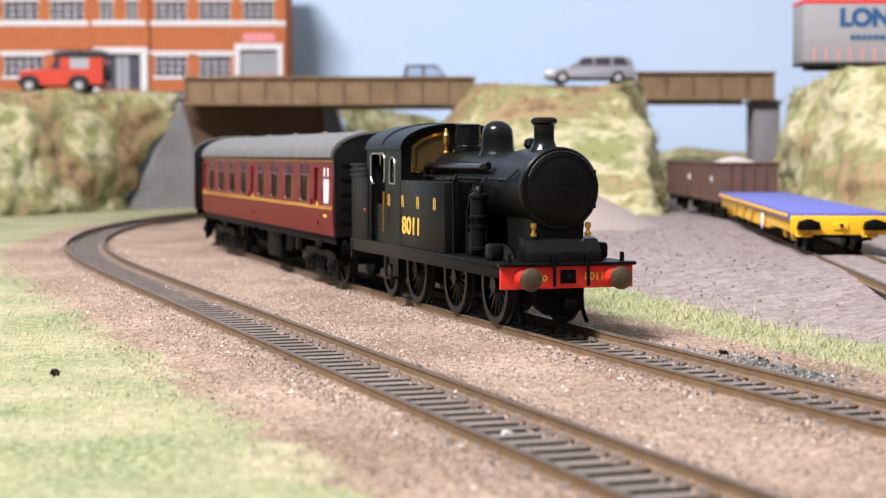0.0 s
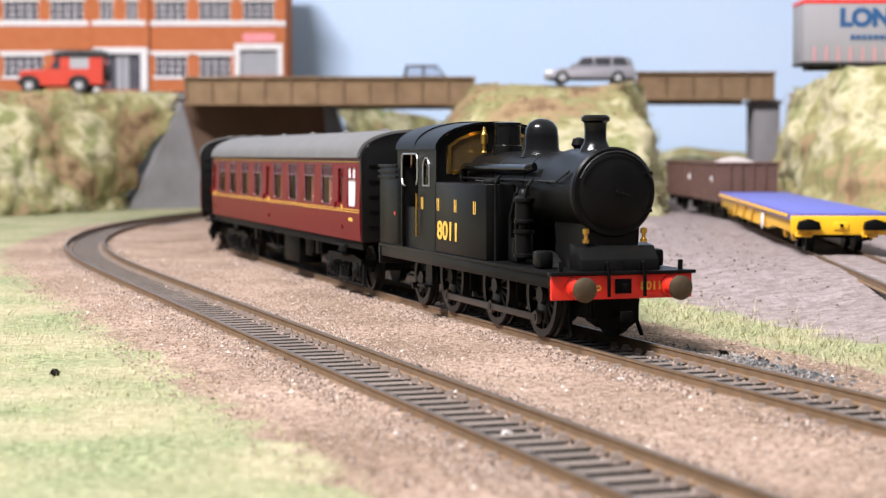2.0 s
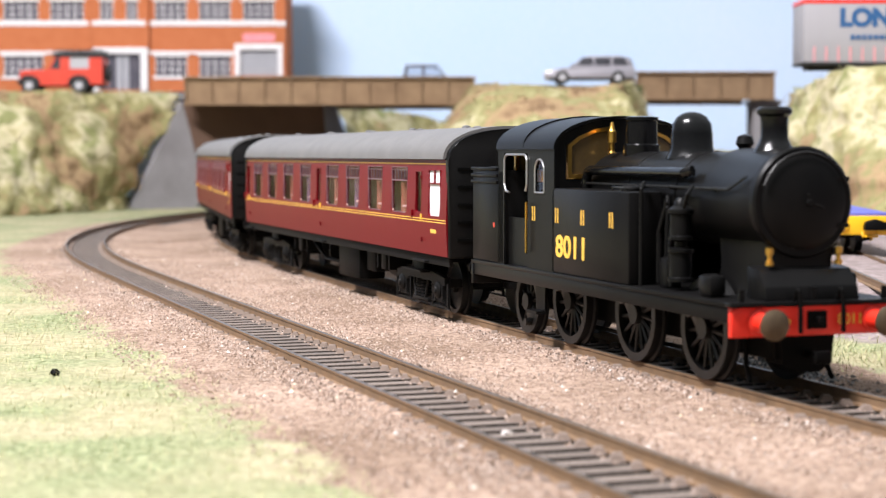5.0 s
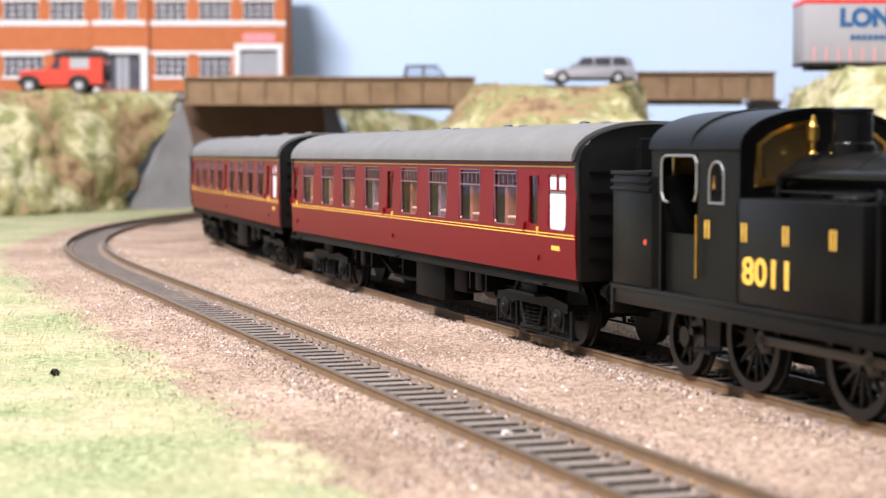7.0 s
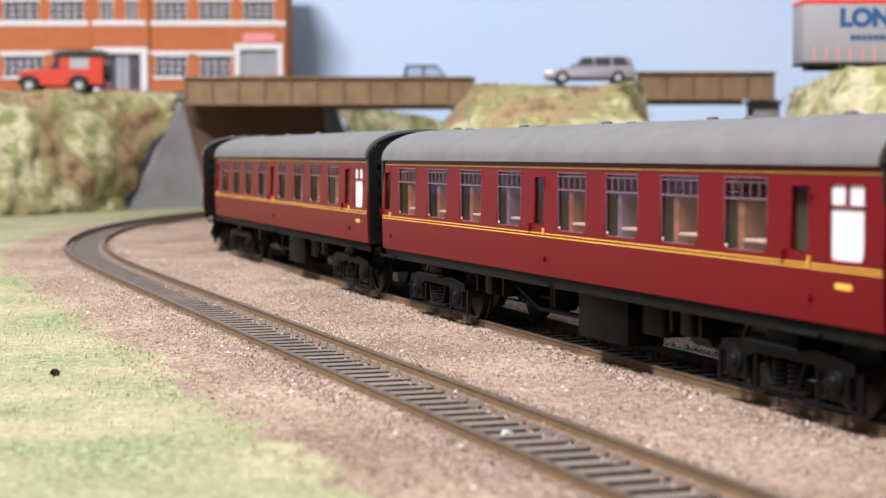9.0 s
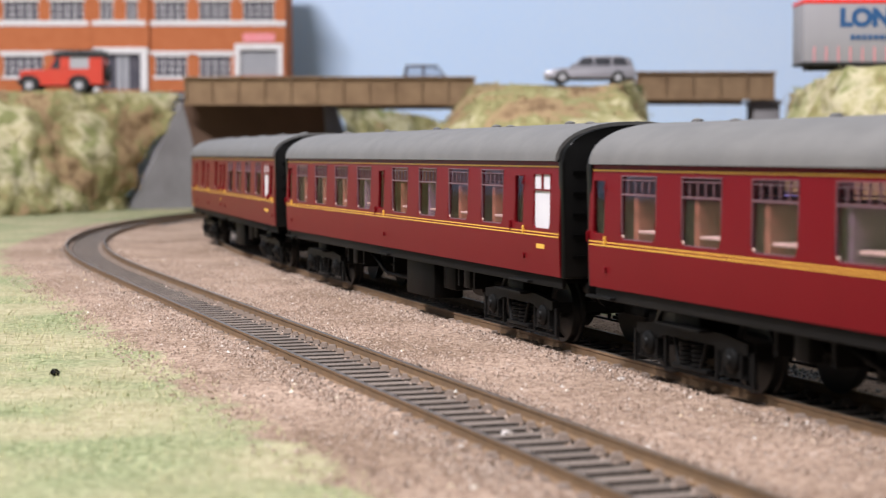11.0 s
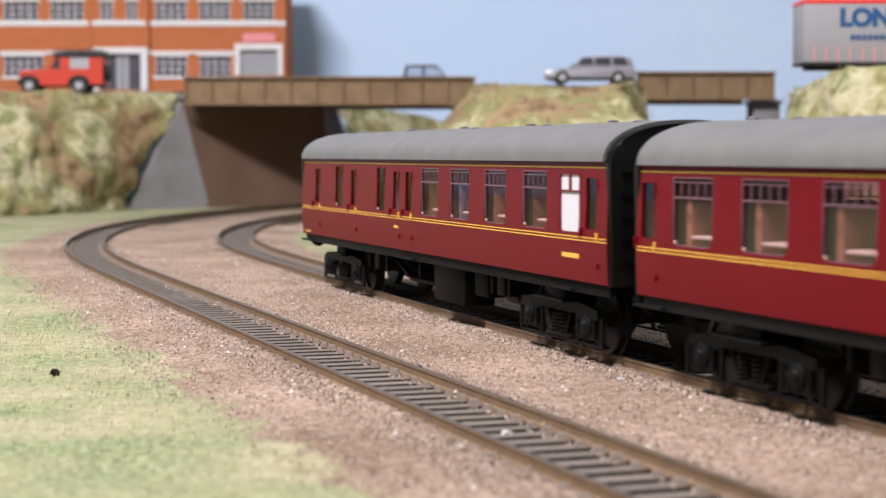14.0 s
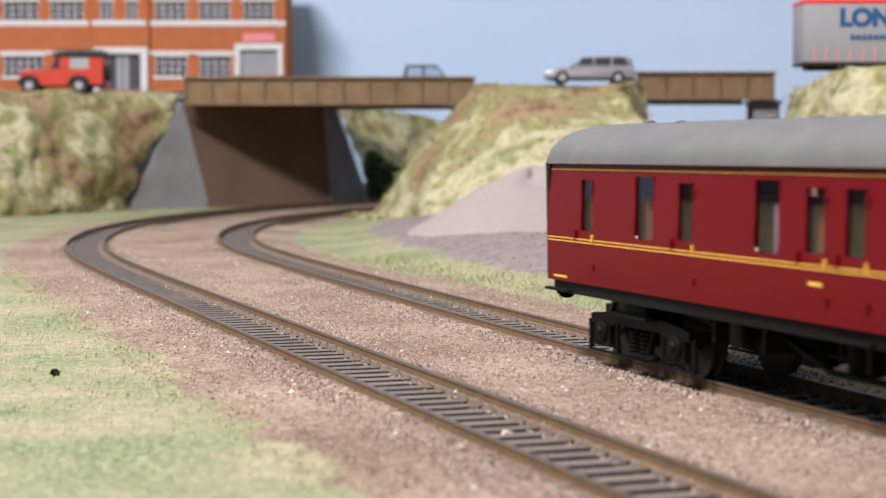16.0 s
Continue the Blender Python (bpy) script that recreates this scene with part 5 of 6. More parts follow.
def build_offroader(at):
    t = thing("off_road_car", "boxy red off-road car with black roof rack and spare wheel", "car", at)
    body = bmesh.new()
    prism([(-28, 9.0), (-27.6, 14.4), (-25, 15.0), (-10, 15.6), (25, 16.0), (25, 6.0), (16.2, 6.0), (14.6, 10.6), (5.4, 10.6), (3.6, 5.4), (-15, 5.4), (-16.6, 10.4), (-27, 10.4)], "y", -11.2, 11.2, body)
    part("body", body, CARRED, t, "red slab-sided body", smooth=False)
    for y0, y1 in ((-10.8, -10.0), (10.0, 10.8)):
        for outline in (((-9.8, 15.6), (-8.4, 15.6), (-3.6, 24.4), (-5.0, 24.4)), ((-2.2, 16), (4.2, 16), (4.2, 23.4), (-2.2, 23.4)), ((16.4, 16), (25, 16), (24.4, 23.4), (16.4, 23.4))):
            part("side_panel", prism(outline, "y", y0, y1), CARRED, t, "red cab panel", smooth=False)
    part("rear_panel", box(24, 25, -10, 10, 16, 24.0), CARRED, t, smooth=False)
    for y in (-10.5, 10.3):
        part("door_window", prism([(-8.4, 15.8), (-2.2, 16), (-2.2, 22.9), (-4.4, 22.9)], "y", y, y + 0.2), DARKGLASS, t, smooth=False)
        # opaque pale grey in place of glass: the whitish reflection is painted in
        part("rear_window", box(4.2, 16.4, y, y + 0.2, 16.0, 23.4), GREYMETAL, t, "side window with a pale reflection put into its colour", smooth=False)
    part("windscreen", slab([(-9.6, -10, 15.7), (-9.6, 10, 15.7), (-4.9, 10, 24), (-4.9, -10, 24)], 0.4), DARKGLASS, t, smooth=False)
    roof = part("roof", box(-6.4, 26.0, -11.4, 11.4, 23.2, 26.2, 0.4), TYRE, t, "black roof")
    for y in (-10.9, 10.9):
        part("rack_rail", pipe([(-6.0, y, 26.0), (-4.4, y, 27.6), (24.6, y, 27.6), (25.6, y, 26.0)], 0.4, 6), TYRE, roof)
    for x in np.arange(-4, 25, 4.6):
        part("rack_bar", rod((x, -10.9, 27.4), (x, 10.9, 27.4), 0.35, seg=6), TYRE, roof)
    part("spare_wheel", lathe([(2.6, 0), (5.2, 0.4), (5.2, 2.8), (2.6, 3.2)], (25.1, 0, 13.4), (1, 0, 0), 24), TYRE, t)
    part("bumper", box(-29.6, -27.6, -11, 11, 6.0, 9.0, 0.4), TYRE, t)
    part("underbody", box(-26, 24, -8, 8, 4.6, 8.4), TYRE, t, smooth=False)
    for xc in (-21.8, 10.0):
        arch = [(xc + 7.2 * math.cos(a), 5.6 + 6.4 * math.sin(a)) for a in np.linspace(0.12, math.pi - 0.12, 12)]
        for y0, y1 in ((-12.0, -10.6), (10.6, 12.0)):
            part("wheel_arch", shell(arch, "y", y0, y1, 1.1), TYRE, t)
    for y in (-7, 7):
        part("headlight", lathe([(1.5, 0), (1.4, 0.5), (0.4, 0.8)], (-27.8, y, 12.2), (-1, 0, 0), 14), WHITE, t)
    car_wheels(t, (-21.8, 10.0), 5.2, 10.6, 0)
    return t


def build_saloon(at):
    t = thing("saloon_car", "small dark saloon car on the bridge deck", "car", at)
    part("body", prism([(-27, 3.2), (25, 3.2), (25.6, 8.4), (12, 9.4), (-25, 9.4), (-27.4, 7.0)], "y", -10.6, 10.6, None, 0.8), CARDARK, t, "dark grey car body")
    cab = bmesh.new()
    for y0, y1 in ((-10.0, -9.3), (9.3, 10.0)):
        for outline in (((-24.0, 9.0), (-21.4, 9.0), (-20.4, 18.2), (-22.4, 18.2)), ((-8.2, 9.0), (-6.4, 9.0), (-6.4, 18.2), (-7.8, 18.2)), ((10.0, 9.0), (11.6, 9.0), (4.6, 18.2), (3.2, 18.2))):
            prism(outline, "y", y0, y1, cab)
    prism([(-22.6, 17.6), (4.6, 17.6), (3.0, 19.0), (-21.0, 19.2)], "y", -10.0, 10.0, cab, 0.3)
    part("cabin", cab, CARDARK, t, "dark roof on slim pillars")
    for y in (-9.7, 9.6):
        part("window", prism([(-21.6, 9.4), (10.0, 9.4), (3.4, 17.6), (-20.6, 17.6)], "y", y, y + 0.1), CLEARPANE, t, smooth=False)
    car_wheels(t, (-17, 15), 4.4, 9.8, 0)
    return t


def build_car(at, label):
    paint = CARSILVER
    t = thing("estate_car", label, "car", at)
    part("body", prism([(-30, 3.4), (30, 3.4), (30.5, 8.5), (29, 12.2), (8, 12.6), (-12, 11.8), (-27, 9.8), (-30.5, 7.0)], "y", -11.2, 11.2, None, 0.9), paint, t, "car body")
    part("cabin", prism([(-14, 11.6), (29, 12.0), (25.5, 18.0), (20, 19.3), (0, 19.2), (-4, 18.4)], "y", -9.8, 9.8, None, 0.8), paint, t)
    for x0, x1, s0, s1 in ((-9.5, 1.6, 4.5, 0), (3.0, 13.5, 0, 0), (15, 25.2, 0, 2.2)):
        for y in (-10.0, 9.8):
            part("window", prism([(x0, 12.9), (x1, 12.9), (x1 - s1, 18.0), (x0 + s0, 18.0)], "y", y, y + 0.2), DARKGLASS, t, smooth=False)
    part("windscreen", slab([(-13.4, -8.4, 12.4), (-13.4, 8.4, 12.4), (-4.6, 8.4, 18.2), (-4.6, -8.4, 18.2)], 0.3), DARKGLASS, t, smooth=False)
    part("rear_window", slab([(28.9, 8.4, 12.6), (28.9, -8.4, 12.6), (26.2, -8.4, 17.8), (26.2, 8.4, 17.8)], 0.3), DARKGLASS, t, smooth=False)
    for y in (-8.5, 8.5):
        part("headlight", box(-30.2, -28.4, y - 2, y + 2, 7.4, 9.2, 0.3), WHITE, t)
    part("sill_trim", box(-28, 29, -11.4, 11.4, 3.2, 4.6, 0.3), TYRE, t)
    car_wheels(t, (-19, 18.5), 4.6, 10.2, 0)
    return t


def build_trailer():
    t = thing("lorry_trailer", "pale grey curtain-sided lorry trailer with blue print", "lorry trailer", mpose(209.5, 1030, 84.5))
    part("curtain_side", box(0, 160, 0, 33, 9.5, 45.0, 0.4), TRAILER, t, "pale grey trailer body")
    part("top_rail", box(-0.3, 160.3, -0.4, 33.4, 43.6, 46.0, 0.2), RED, t, "red top rail")
    part("bottom_rail", box(-0.2, 160.2, -0.4, 33.4, 8.2, 9.8, 0.2), TYRE, t)
    for k, x in enumerate(np.arange(6, 158, 7.0)):
        part("strap", box(x - 0.35, x + 0.35, -0.45, 0.0, 9.8, 18.5), PINK, t, "red curtain strap", smooth=False)
    sign = writing("LON", 10.1, SIGNBLUE, "lettering", t, mpose(35.6, -0.1, 34.9, 90), "bold blue printed lettering", 0.085)
    wide = 29.5 * MM / max(v.co.x * 2 for v in sign.data.vertices)
    for v in sign.data.vertices:
        v.co.x *= wide
    for x in np.arange(27, 66, 3.4):
        part("small_print", box(x, x + 2.4, -0.5, 0, 22.6, 25.4), SIGNBLUE, t, smooth=False)
    for x in (110, 125, 140):
        for y in (4, 29):
            part("wheel", lathe([(3, 0), (6, 0.4), (6, 3.4), (3, 3.8)], (x, y - 1.9, 6), (0, 1, 0), 20), TYRE, t)
    part("landing_leg", box(22, 25, 6, 27, 0, 9), TYRE, t)
    part("chassis", box(4, 156, 10, 23, 5.5, 8.4), TYRE, t)


# ---- goods siding ----
def siding_line():
    ys = ALONG + 900.0
    return siding(ys), ys, np.full(len(ys), math.atan2(1, 0.0733))


def build_flat_wagon(at):
    """x forward towards the viewer, x = 0 at the headstock."""
    t = thing("flat_wagon", "long yellow container flat wagon with blue deck", "goods wagon", at)
    L = 300
    part("deck", box(-L, -1.5, -16.6, 16.6, 12.6, 14.0, 0.2), BLUE, t, "blue wagon deck")
    part("headstock", box(-2.2, 0, -17.0, 17.0, 6.4, 12.9, 0.4), YELLOW, t, "yellow end beam")
    for y in (-11.2, 11.2):
        part("buffer", prism([(y - 3.9, 9.0), (y - 3.4, 11.0), (y, 12.0), (y + 3.4, 11.0), (y + 3.9, 9.0), (y + 3.8, 8.2), (y - 3.8, 8.2)], "x", 0, 4.6, None, 0.3), MATT, t, "dark oval buffer")
        part("lamp_bracket", pipe([(0.2, y - 4, 7.6), (0.8, y - 4, 6.0), (0.8, y + 1, 6.0), (0.2, y + 1, 7.6)], 0.35, 6), YELLOW, t)
    part("draw_plate", box(0, 0.6, -2.6, 2.6, 8.2, 10.8, 0.3), YELLOW, t)
    part("draw_hook", box(0.5, 2.6, -0.5, 0.5, 9.2, 10.2, 0.1), MATT, t)
    for sg in (-1, 1):
        y0, y1 = sorted((sg * 13.2, sg * 15.6))
        part("sole_bar", prism([(-4, 6.6), (-4, 12.6), (-L, 12.6), (-L, 7.0), (-238, 7.0), (-222, 5.2), (-84, 5.2), (-66, 7.0)], "y", y0, y1, None, 0.2), YELLOW, t, "yellow fish-bellied sole bar")
        part("side_rail", box(-L, -2, min(sg * 16.0, sg * 16.9), max(sg * 16.0, sg * 16.9), 11.4, 13.4), BLUE, t)
        for x in np.arange(-L + 12, -6, 11):
            part("stanchion_pocket", box(x - 2.6, x + 2.6, min(sg * 16.8, sg * 17.6), max(sg * 16.8, sg * 17.6), 12.0, 13.3, 0.3), YELLOW, t)
        for x in np.arange(-224, -80, 36):
            part("gusset", prism([(x, 5.4), (x + 8, 5.4), (x + 16, 11.6), (x + 10, 11.6)], "y", min(sg * 15.4, sg * 16.4), max(sg * 15.4, sg * 16.4)), YELLOW, t, smooth=False)
        part("hand_wheel", lathe([(3.0, 0), (3.2, 0.3), (3.0, 0.7)], (-92, sg * 16.6, 7.6), (0, sg, 0), 20), WHITE, t, "white brake hand wheel")
    for xc in (-32, -L + 36):
        b = bmesh.new()
        for sg in (-1, 1):
            y0, y1 = sorted((sg * 11.2, sg * 12.8))
            prism([(xc - 16, 6.5), (xc - 14, 4), (xc - 5, 3), (xc + 5, 3), (xc + 14, 4), (xc + 16, 6.5), (xc + 6, 7.6), (xc - 6, 7.6)], "y", y0, y1, b)
        box(xc - 3, xc + 3, -12, 12, 4, 12.4, bm=b)
        bg = part("bogie", b, MATT, t, "black wagon bogie")
        for x in (xc - 11.5, xc + 11.5):
            wheelset(bg, x, 5.6)
            for sg in (-1, 1):
                part("axle_cap", lathe([(2.2, 0), (2.2, 1.2), (1.2, 1.8)], (x, sg * 12.6, 5.6), (0, sg, 0), 16), YELLOW, bg, "yellow axle-box cap")
    part("underframe", box(-L + 2, -3, -13, 13, 9.0, 12.5), MATT, t)


def build_mineral_wagon(at, load, label):
    t = thing("mineral_wagon", label, "goods wagon", at, "mineral wagons in the siding")
    L = 82
    b = bmesh.new()
    for y in (-16, 15.2):
        box(-L, 0, y, y + 0.8, 9.5, 28.6, bm=b)
    for x in (-L, -0.8):
        box(x, x + 0.8, -15.2, 15.2, 9.5, 28.6, bm=b)
    box(-L, 0, -16, 16, 8.6, 9.5, bm=b)
    part("body", b, WAGON, t, "rusty brown steel wagon body", smooth=False)
    r = bmesh.new()
    box(-L - 0.6, 0.6, -16.8, -15, 28.0, 29.2, 0.2, r)
    box(-L - 0.6, 0.6, 15, 16.8, 28.0, 29.2, 0.2, r)
    box(-0.9, 0.7, -15, 15, 28.0, 29.2, 0.2, r)
    box(-L - 0.7, -L + 0.9, -15, 15, 28.0, 29.2, 0.2, r)
    part("top_rim", r, WAGON, t)
    for x in np.arange(-L + 6, -2, 14):
        for y in (-16.9, 16):
            part("rib", box(x - 0.7, x + 0.7, y, y + 0.9, 9.5, 28.2), WAGON, t, smooth=False)
    for y in (-9, -3, 3, 9):
        part("end_rib", box(0, 0.9, y - 0.7, y + 0.7, 9.5, 28.2), WAGON, t, smooth=False)
    part("number_panel", box(-12, -8, -17.0, -16.6, 19, 22), WHITE, t, "small white panel", smooth=False)
    n = 14
    bm = bmesh.new()
    g = [[bm.verts.new((-L + 1 + (L - 2) * i / n, -15 + 30 * j / n, 26 + load * math.sin(math.pi * i / n) * math.sin(math.pi * j / n) + noise.noise((i, j, load)) * 1.2)) for j in range(n + 1)] for i in range(n + 1)]
    for i in range(n):
        for j in range(n):
            bm.faces.new((g[i][j], g[i + 1][j], g[i + 1][j + 1], g[i][j + 1]))
    part("load", bm, LOAD, t, "pale crushed stone load")
    u = box(-L + 1, -1, -11.5, 11.5, 6.2, 8.6)
    for x in (-L + 18, -18):
        for y in (-12.6, 11.4):
            box(x - 4, x + 4, y, y + 1.2, 2.6, 8.4, 0.2, u)
    part("chassis", u, MATT, t)
    for x in (-L + 18, -18):
        wheelset(t, x, 6.0)
    for x, sg in ((0, 1), (-L, -1)):
        for y in (-11.4, 11.4):
            part("buffer", lathe([(1.3, 0), (1.0, 3.5), (2.2, 4), (2.0, 4.8)], (x, y, 7.4), (sg, 0, 0), 16), MATT, t)


def build_siding():
    Z = 7.7
    build_track("siding_track", siding_line(), "half-buried siding track in grey yard dust", -560, 320, Z, False)
    yaw = math.degrees(math.atan2(-1, -0.0733))
    build_flat_wagon(mpose(siding(604), 604, Z, 0, 0, yaw))
    build_mineral_wagon(mpose(siding(912) - 2, 912, Z, 0, 0, yaw + 4), 6.0, "rusty brown open mineral wagon heaped with pale stone")
    build_mineral_wagon(mpose(siding(1003) - 7, 1003, Z, 0, 0, yaw + 8), 1.0, "rusty brown open mineral wagon behind another")


# ---- heap, backdrop, small finds ----
def build_heap():
    bm = bmesh.new()
    n, rings = 60, 26
    cx, cy = 44, 880
    vs = []
    for j in range(rings + 1):
        r = j / rings
        row = []
        for i in range(n):
            a = 2 * math.pi * i / n
            x, y = cx + 66 * r * math.cos(a), cy + 80 * r * math.sin(a)
            h = 29.5 * (1 - (math.sqrt(r * r + 0.02) - 0.1414) / 0.8686) ** 1.12 * (0.9 + 0.1 * math.cos(a * 2))
            h += noise.noise((x * 0.05, y * 0.05, 2)) * 3.0 * (1 - r) + noise.noise((x * 0.4, y * 0.4, 5)) * 0.5
            row.append(bm.verts.new((x, y, float(ground_height(np.array(x), np.array(y))) + h - 1.2 * r)))
        vs.append(row)
    for a, b in zip(vs[:-1], vs[1:]):
        for i in range(n):
            bm.faces.new((a[i], a[(i + 1) % n], b[(i + 1) % n], b[i]))
    bmesh.ops.remove_doubles(bm, verts=bm.verts, dist=0.2)
    tagged(part("gravel_heap", bm, HEAP), "pinkish grey gravel heap beside the yard", "gravel heap", kind="stuff")


def build_backdrop():
    bm = box(-1500, 1500, 1800, 1806, -60, 900)
    tagged(part("backdrop", bm, SKY, None, smooth=False), "pale blue painted sky board", "backdrop", kind="structure")


def build_finds():
    for x, y, s, label, m in ((31, 366, 1.0, "clear glue blob beside the rail", CLEAR), (35.5, 349, 1.1, "clear glue blob beside the rail", CLEAR), (10.3, 282, 1.1, "pale blob between the rails", CLEAR), (-29, 356, 1.1, "dark lump of coal by the track", MATT), (-80, 362, 1.1, "dark lump in the grass", MATT), (63, 395, 1.2, "dark lump by the grass", MATT)):
        bm = bmesh.new()
        bmesh.ops.create_icosphere(bm, subdivisions=2, radius=s)
        for v in bm.verts:
            v.co *= 1 + 0.5 * noise.noise(v.co * 1.1 + Vector((x, y, 0)))
            v.co.z *= 0.7
        tagged(part("debris", bm, m, None, at=mpose(x, y, -2.6)), label, "debris")


def build_loose():
    def by_track(rng):
        line = OUTER if rng.random() < 0.55 else INNER
        s = rng.uniform(-60, 560) if rng.random() < 0.8 else rng.uniform(-60, 900)
        p, th = on(line, s), heading(line, s)
        o = rng.choice((-1, 1)) * rng.choice((rng.gauss(14.5, 2.2), rng.gauss(15, 2.5), rng.uniform(12, 30), rng.uniform(12, 42)))
        x, y = p.x + math.sin(th) * o, p.y - math.cos(th) * o
        return x, y, -2.7 + 0.75 * float(smooth(24, 12, abs(o))) + rng.uniform(-0.2, 0.2)

    scatter("loose_grit", "loose brown grit along the tracks", PEBBLES, 56000, by_track, 0.36, seed=3)

    scatter("pale_chips", "scattered pale chips in the grit", CHIPS, 420, by_track, 0.42, seed=11)

    def lumps(rng):
        line = OUTER if rng.random() < 0.5 else INNER
        s = rng.uniform(-60, 420)
        p, th = on(line, s), heading(line, s)
        o = rng.choice((-1, 1)) * rng.gauss(14.2, 1.2) if rng.random() < 0.65 else rng.uniform(4.6, 7.4)
        return p.x + math.sin(th) * o, p.y - math.cos(th) * o, -2.0 if abs(o) > 9 else -2.6

    scatter("ballast_lumps", "coarser ballast lumps at the sleeper ends", PEBBLES, 2600, lumps, 0.42, seed=4)

    def dark_place(rng):
        line = OUTER if rng.random() < 0.45 else INNER
        s = rng.uniform(-60, 640)
        p, th = on(line, s), heading(line, s)
        o = rng.choice((-1, 1)) * rng.gauss(12.0, 1.6)
        return p.x + math.sin(th) * o, p.y - math.cos(th) * o, -1.95 if abs(o) < 16 else -2.5

    scatter("dark_ballast", "dark loose ballast stones beside the rails", DARKGRIT, 2600, dark_place, 0.45, seed=31)

    def grass_place(rng):
        while True:
            y = rng.uniform(190, 700)
            x = x_of(OUTER, y) - 33 - abs(rng.gauss(0, 70))
            if noise.noise((x * 0.03, y * 0.03, 9)) > -0.25:
                return x, y, -3.0

    scatter("grass_fibres", "pale static grass fibres", FIBRES, 14000, grass_place, 0.6, "blade", 6)

    def ivy(rng):
        k = rng.random()
        return -66 + 34 * k + rng.uniform(-5, 5), 1572 + 60 * k + rng.uniform(-12, 6), rng.uniform(-2, 44) * (1 - 0.6 * k)

    scatter("ivy_scatter", "dark green ivy scatter beside the wing wall", LEAFDARK, 1500, ivy, 2.2, "clump", 21)

    def toe(rng):
        y = rng.uniform(1000, 1260)
        x = -50 + 64 * smooth(1235, 1060, np.array(y)) + rng.gauss(-6, 6)
        return float(x), y, -2.6

    scatter("dead_growth", "brown dead growth at the foot of the mound", SCATTER, 1500, toe, 1.8, "clump", 22)

    def verge(rng):
        y = rng.uniform(300, 760)
        x = x_of(INNER, y) + abs(rng.gauss(56, 9)) - 12 * float(smooth(560, 700, np.array(y)))
        return x, y, float(ground_height(np.array(x), np.array(y))) + 0.1

    scatter("verge_grass", "thin pale grass along the yard edge", FIBRES, 9000, verge, 0.9, "blade", 7)

    def yard_place(rng):
        y = rng.uniform(380, 900)
        x = x_of(INNER, y) + rng.uniform(75, 230)
        return x, y, float(ground_height(np.array(x), np.array(y))) + 0.15

    scatter("yard_grit", "brown twigs and grit scattered over the yard", DARKGRIT, 1500, yard_place, 0.5, seed=41)

    def ash(rng):
        y = rng.gauss(374, 17)
        x = x_of(INNER, y) + abs(rng.gauss(18, 5))
        return x, y, -2.7

    scatter("ash_scatter", "dark ash and clinker beside the rail", ASHES, 1600, ash, 0.7, seed=8)


# ---- the train's run: station of the train on the inner line, second by second ----
RUN = [240.0, 233.6, 226.4, 218.1, 208.7, 198.2, 186.5, 173.6, 159.6, 144.3, 127.6, 109.4, 89.5, 68.0, 44.6, 19.3, -8.0, -37.4, -68.8, -102.4, -138.1, -175.9, -216.0, -258.4, -303.3, -350.6, -400.6, -453.0, -507.8, -564.2, -621.5, -677.7, -730.4]
TIMES = np.arange(0, 16.01, 0.5)
COACH_AT = (138.05, 138.05 + 254 + 15.24, 138.05 + 508 + 15.24 + 13.26)


def station(t):
    i = min(int(t / 0.5), len(RUN) - 2)
    u = t / 0.5 - i
    p = [RUN[max(0, min(len(RUN) - 1, i + k))] for k in (-1, 0, 1, 2)]
    if i == 0:
        p[0] = 2 * p[1] - p[2]
    if i == len(RUN) - 2:
        p[3] = 2 * p[2] - p[1]
    return 0.5 * (2 * p[1] + (p[2] - p[0]) * u + (2 * p[0] - 5 * p[1] + 4 * p[2] - p[3]) * u * u + (3 * p[1] - p[0] - 3 * p[2] + p[3]) * u ** 3)


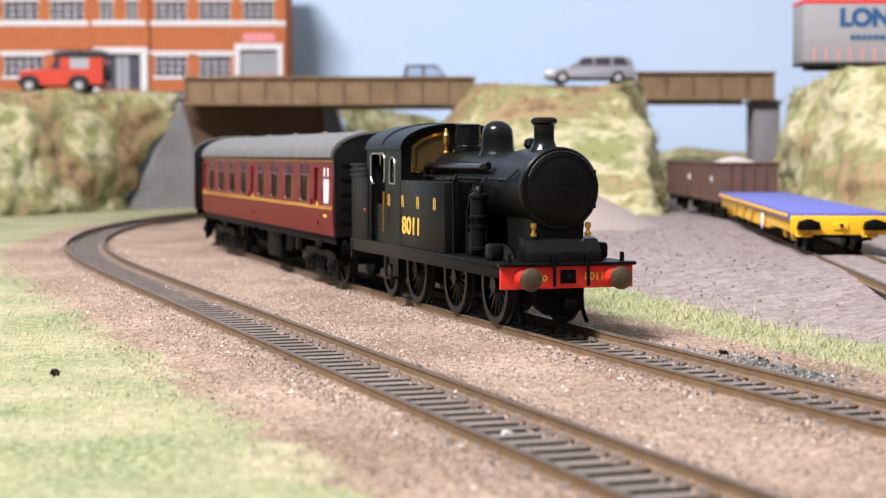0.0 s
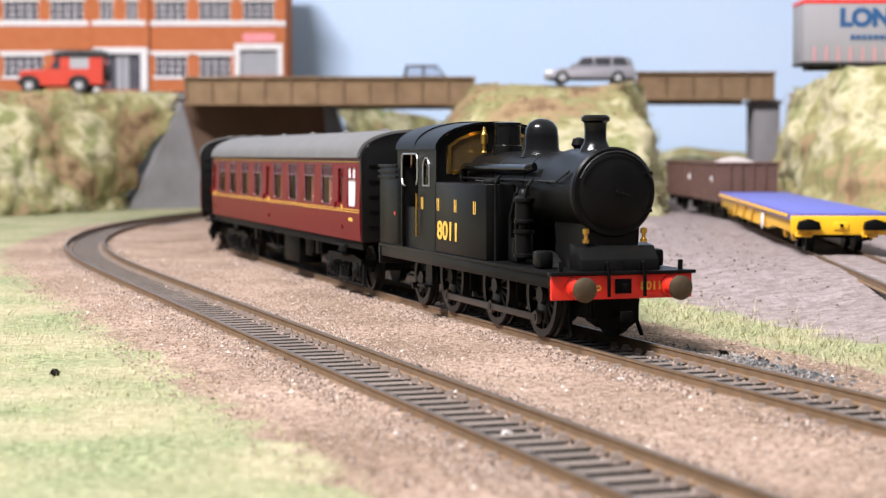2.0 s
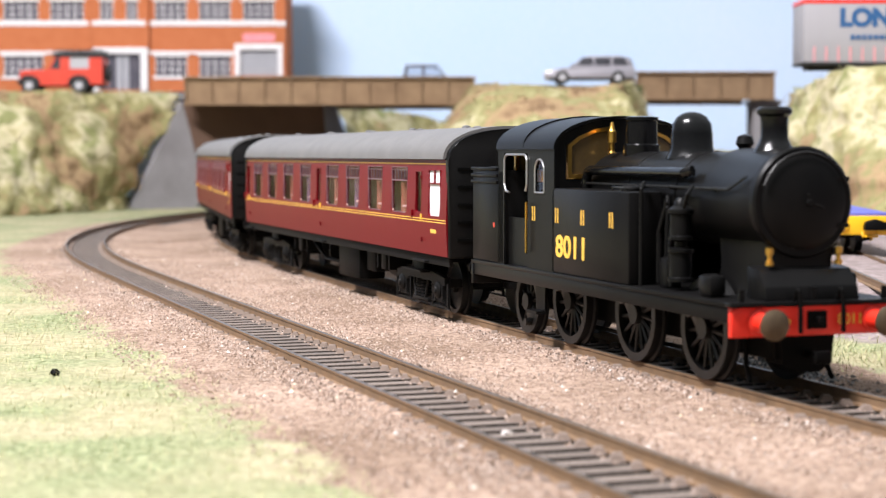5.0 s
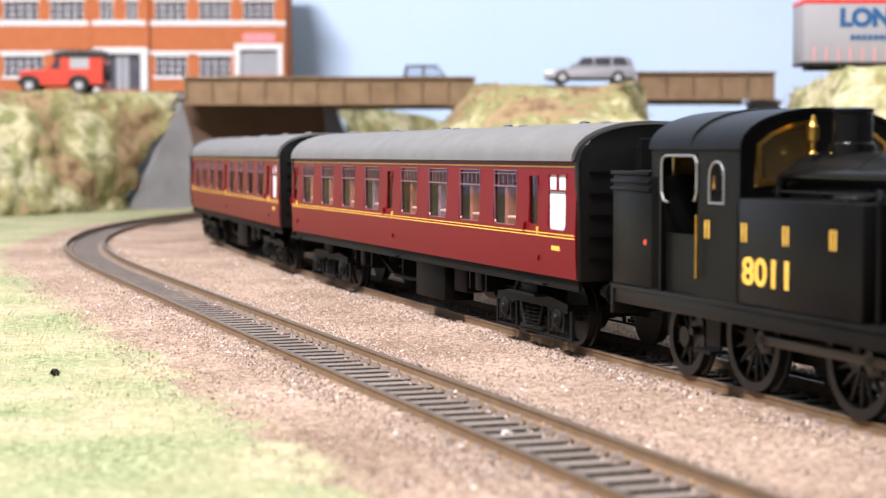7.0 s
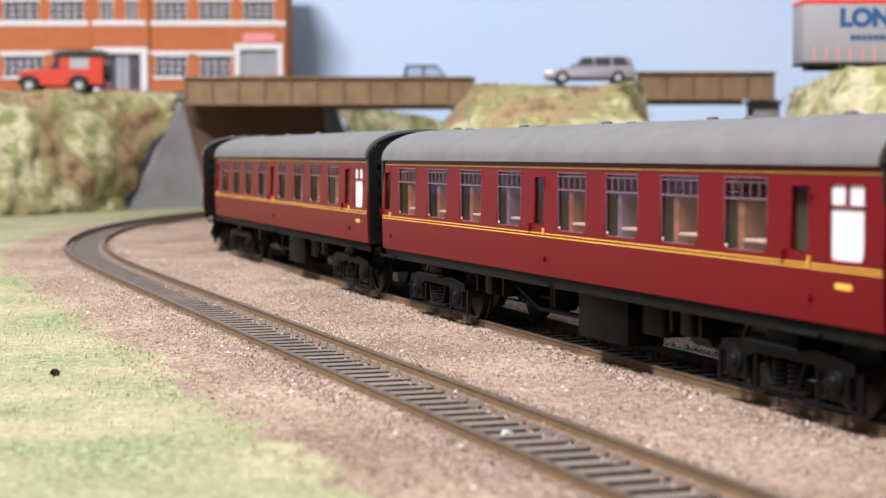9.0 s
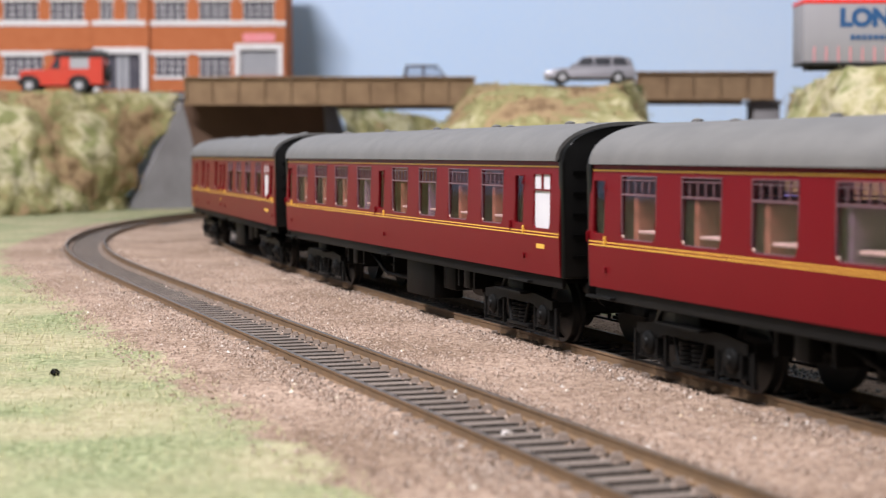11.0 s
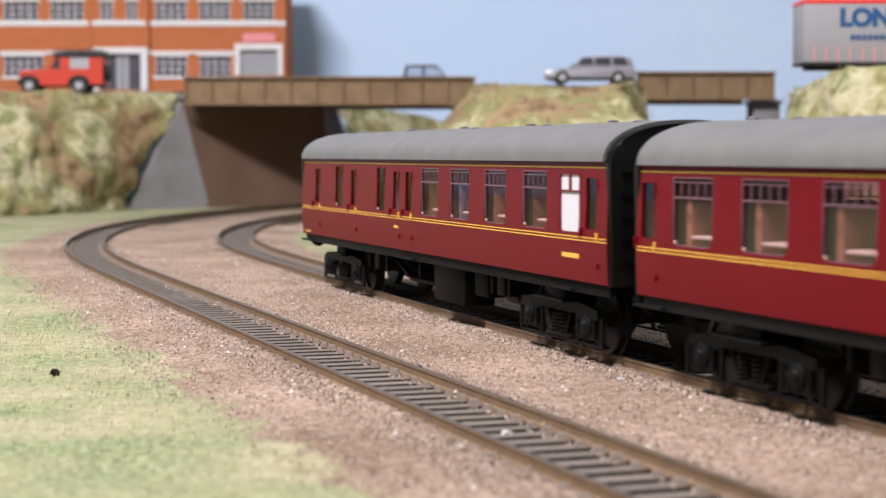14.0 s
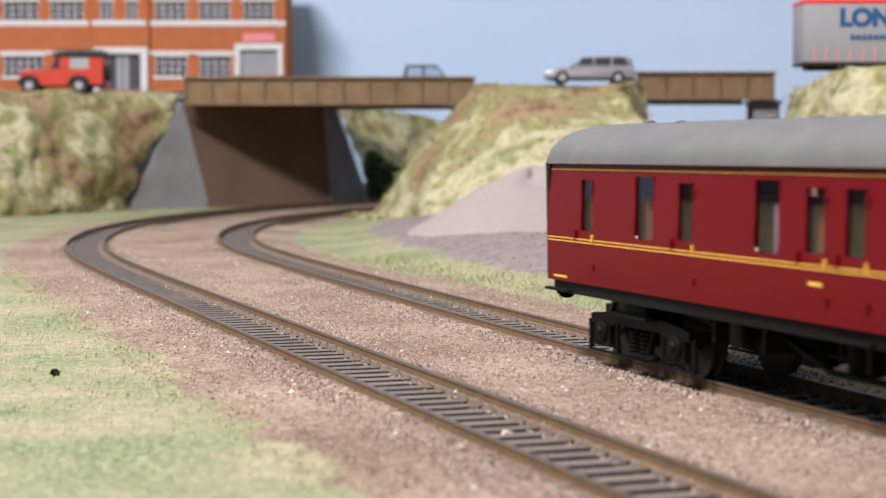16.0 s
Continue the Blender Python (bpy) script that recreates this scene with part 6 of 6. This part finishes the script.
def vehicle_pose(front, a, b, ahead=0.0, nose=0.0):
    """Both pivots on the line, a and b behind the front; nose lifts the front on its springs, in degrees."""
    p, q = on(INNER, front + a), on(INNER, front + b)
    u = (p - q).normalized()
    o = p + u * (a + ahead)
    return pose(o.x * MM, o.y * MM, nose * MM, 0, -nose, math.degrees(math.atan2(u.y, u.x)))


build_ground()
build_track("outer_track", OUTER, "empty outer running line with dusty sleepers", -130, 1690)
build_track("inner_track", INNER, "inner running line that carries the train", -130, 1690)
for track in (OUTER, INNER):
    for hand in (-1, 1):
        build_shoulder(track, hand)
build_backdrop()
build_bridges()
build_banks()
build_factory()
LOCO, LOCO_WHEELS, LOCO_RODS = build_loco()
COACHES = [build_coach("maroon open coach with grey roof, behind the locomotive", train_openings()), build_coach("maroon open coach with grey roof, mid-train", train_openings()), build_coach("maroon brake coach with grey roof, last of the train", brake_openings(), ((-23.5, -14.5, 20.6, 21.6), (-251, -244, 16.6, 17.1), (-147.5, -143.5, 21.8, 22.5)))]
build_siding()
build_heap()
build_offroader(mpose(-296, 1395, 87.0) @ Matrix.Scale(1.22, 4))
build_car(mpose(99.5, 1205, 87.4), "silver estate car parked on the mound")
build_saloon(mpose(-9, 1480, 94.8))
build_trailer()
build_finds()
build_loose()


def motions():
    walk(LOCO, [(t, vehicle_pose(station(t), 23, 100, 9.2)) for t in TIMES])
    for (coach, wheels), d in zip(COACHES, COACH_AT):
        walk(coach, [(t, vehicle_pose(station(t) + d, 36, 218, 0.0, 0.12)) for t in TIMES])
    fine = [k / 15 for k in range(241)]
    gone = [RUN[0] - station(t) for t in fine]
    for wheels in (LOCO_WHEELS, *(w for _, w in COACHES)):
        for ob, x, r in wheels:
            walk(ob, [(t, mpose(x, 0, r, 0, math.degrees(g / r), 0)) for t, g in zip(fine, gone)])
    for ob in LOCO_RODS:
        walk(ob, [(t, mpose(5.2 * math.sin(g / 9.6), 0, 9.6 + 5.2 * math.cos(g / 9.6))) for t, g in zip(fine, gone)])


motions()
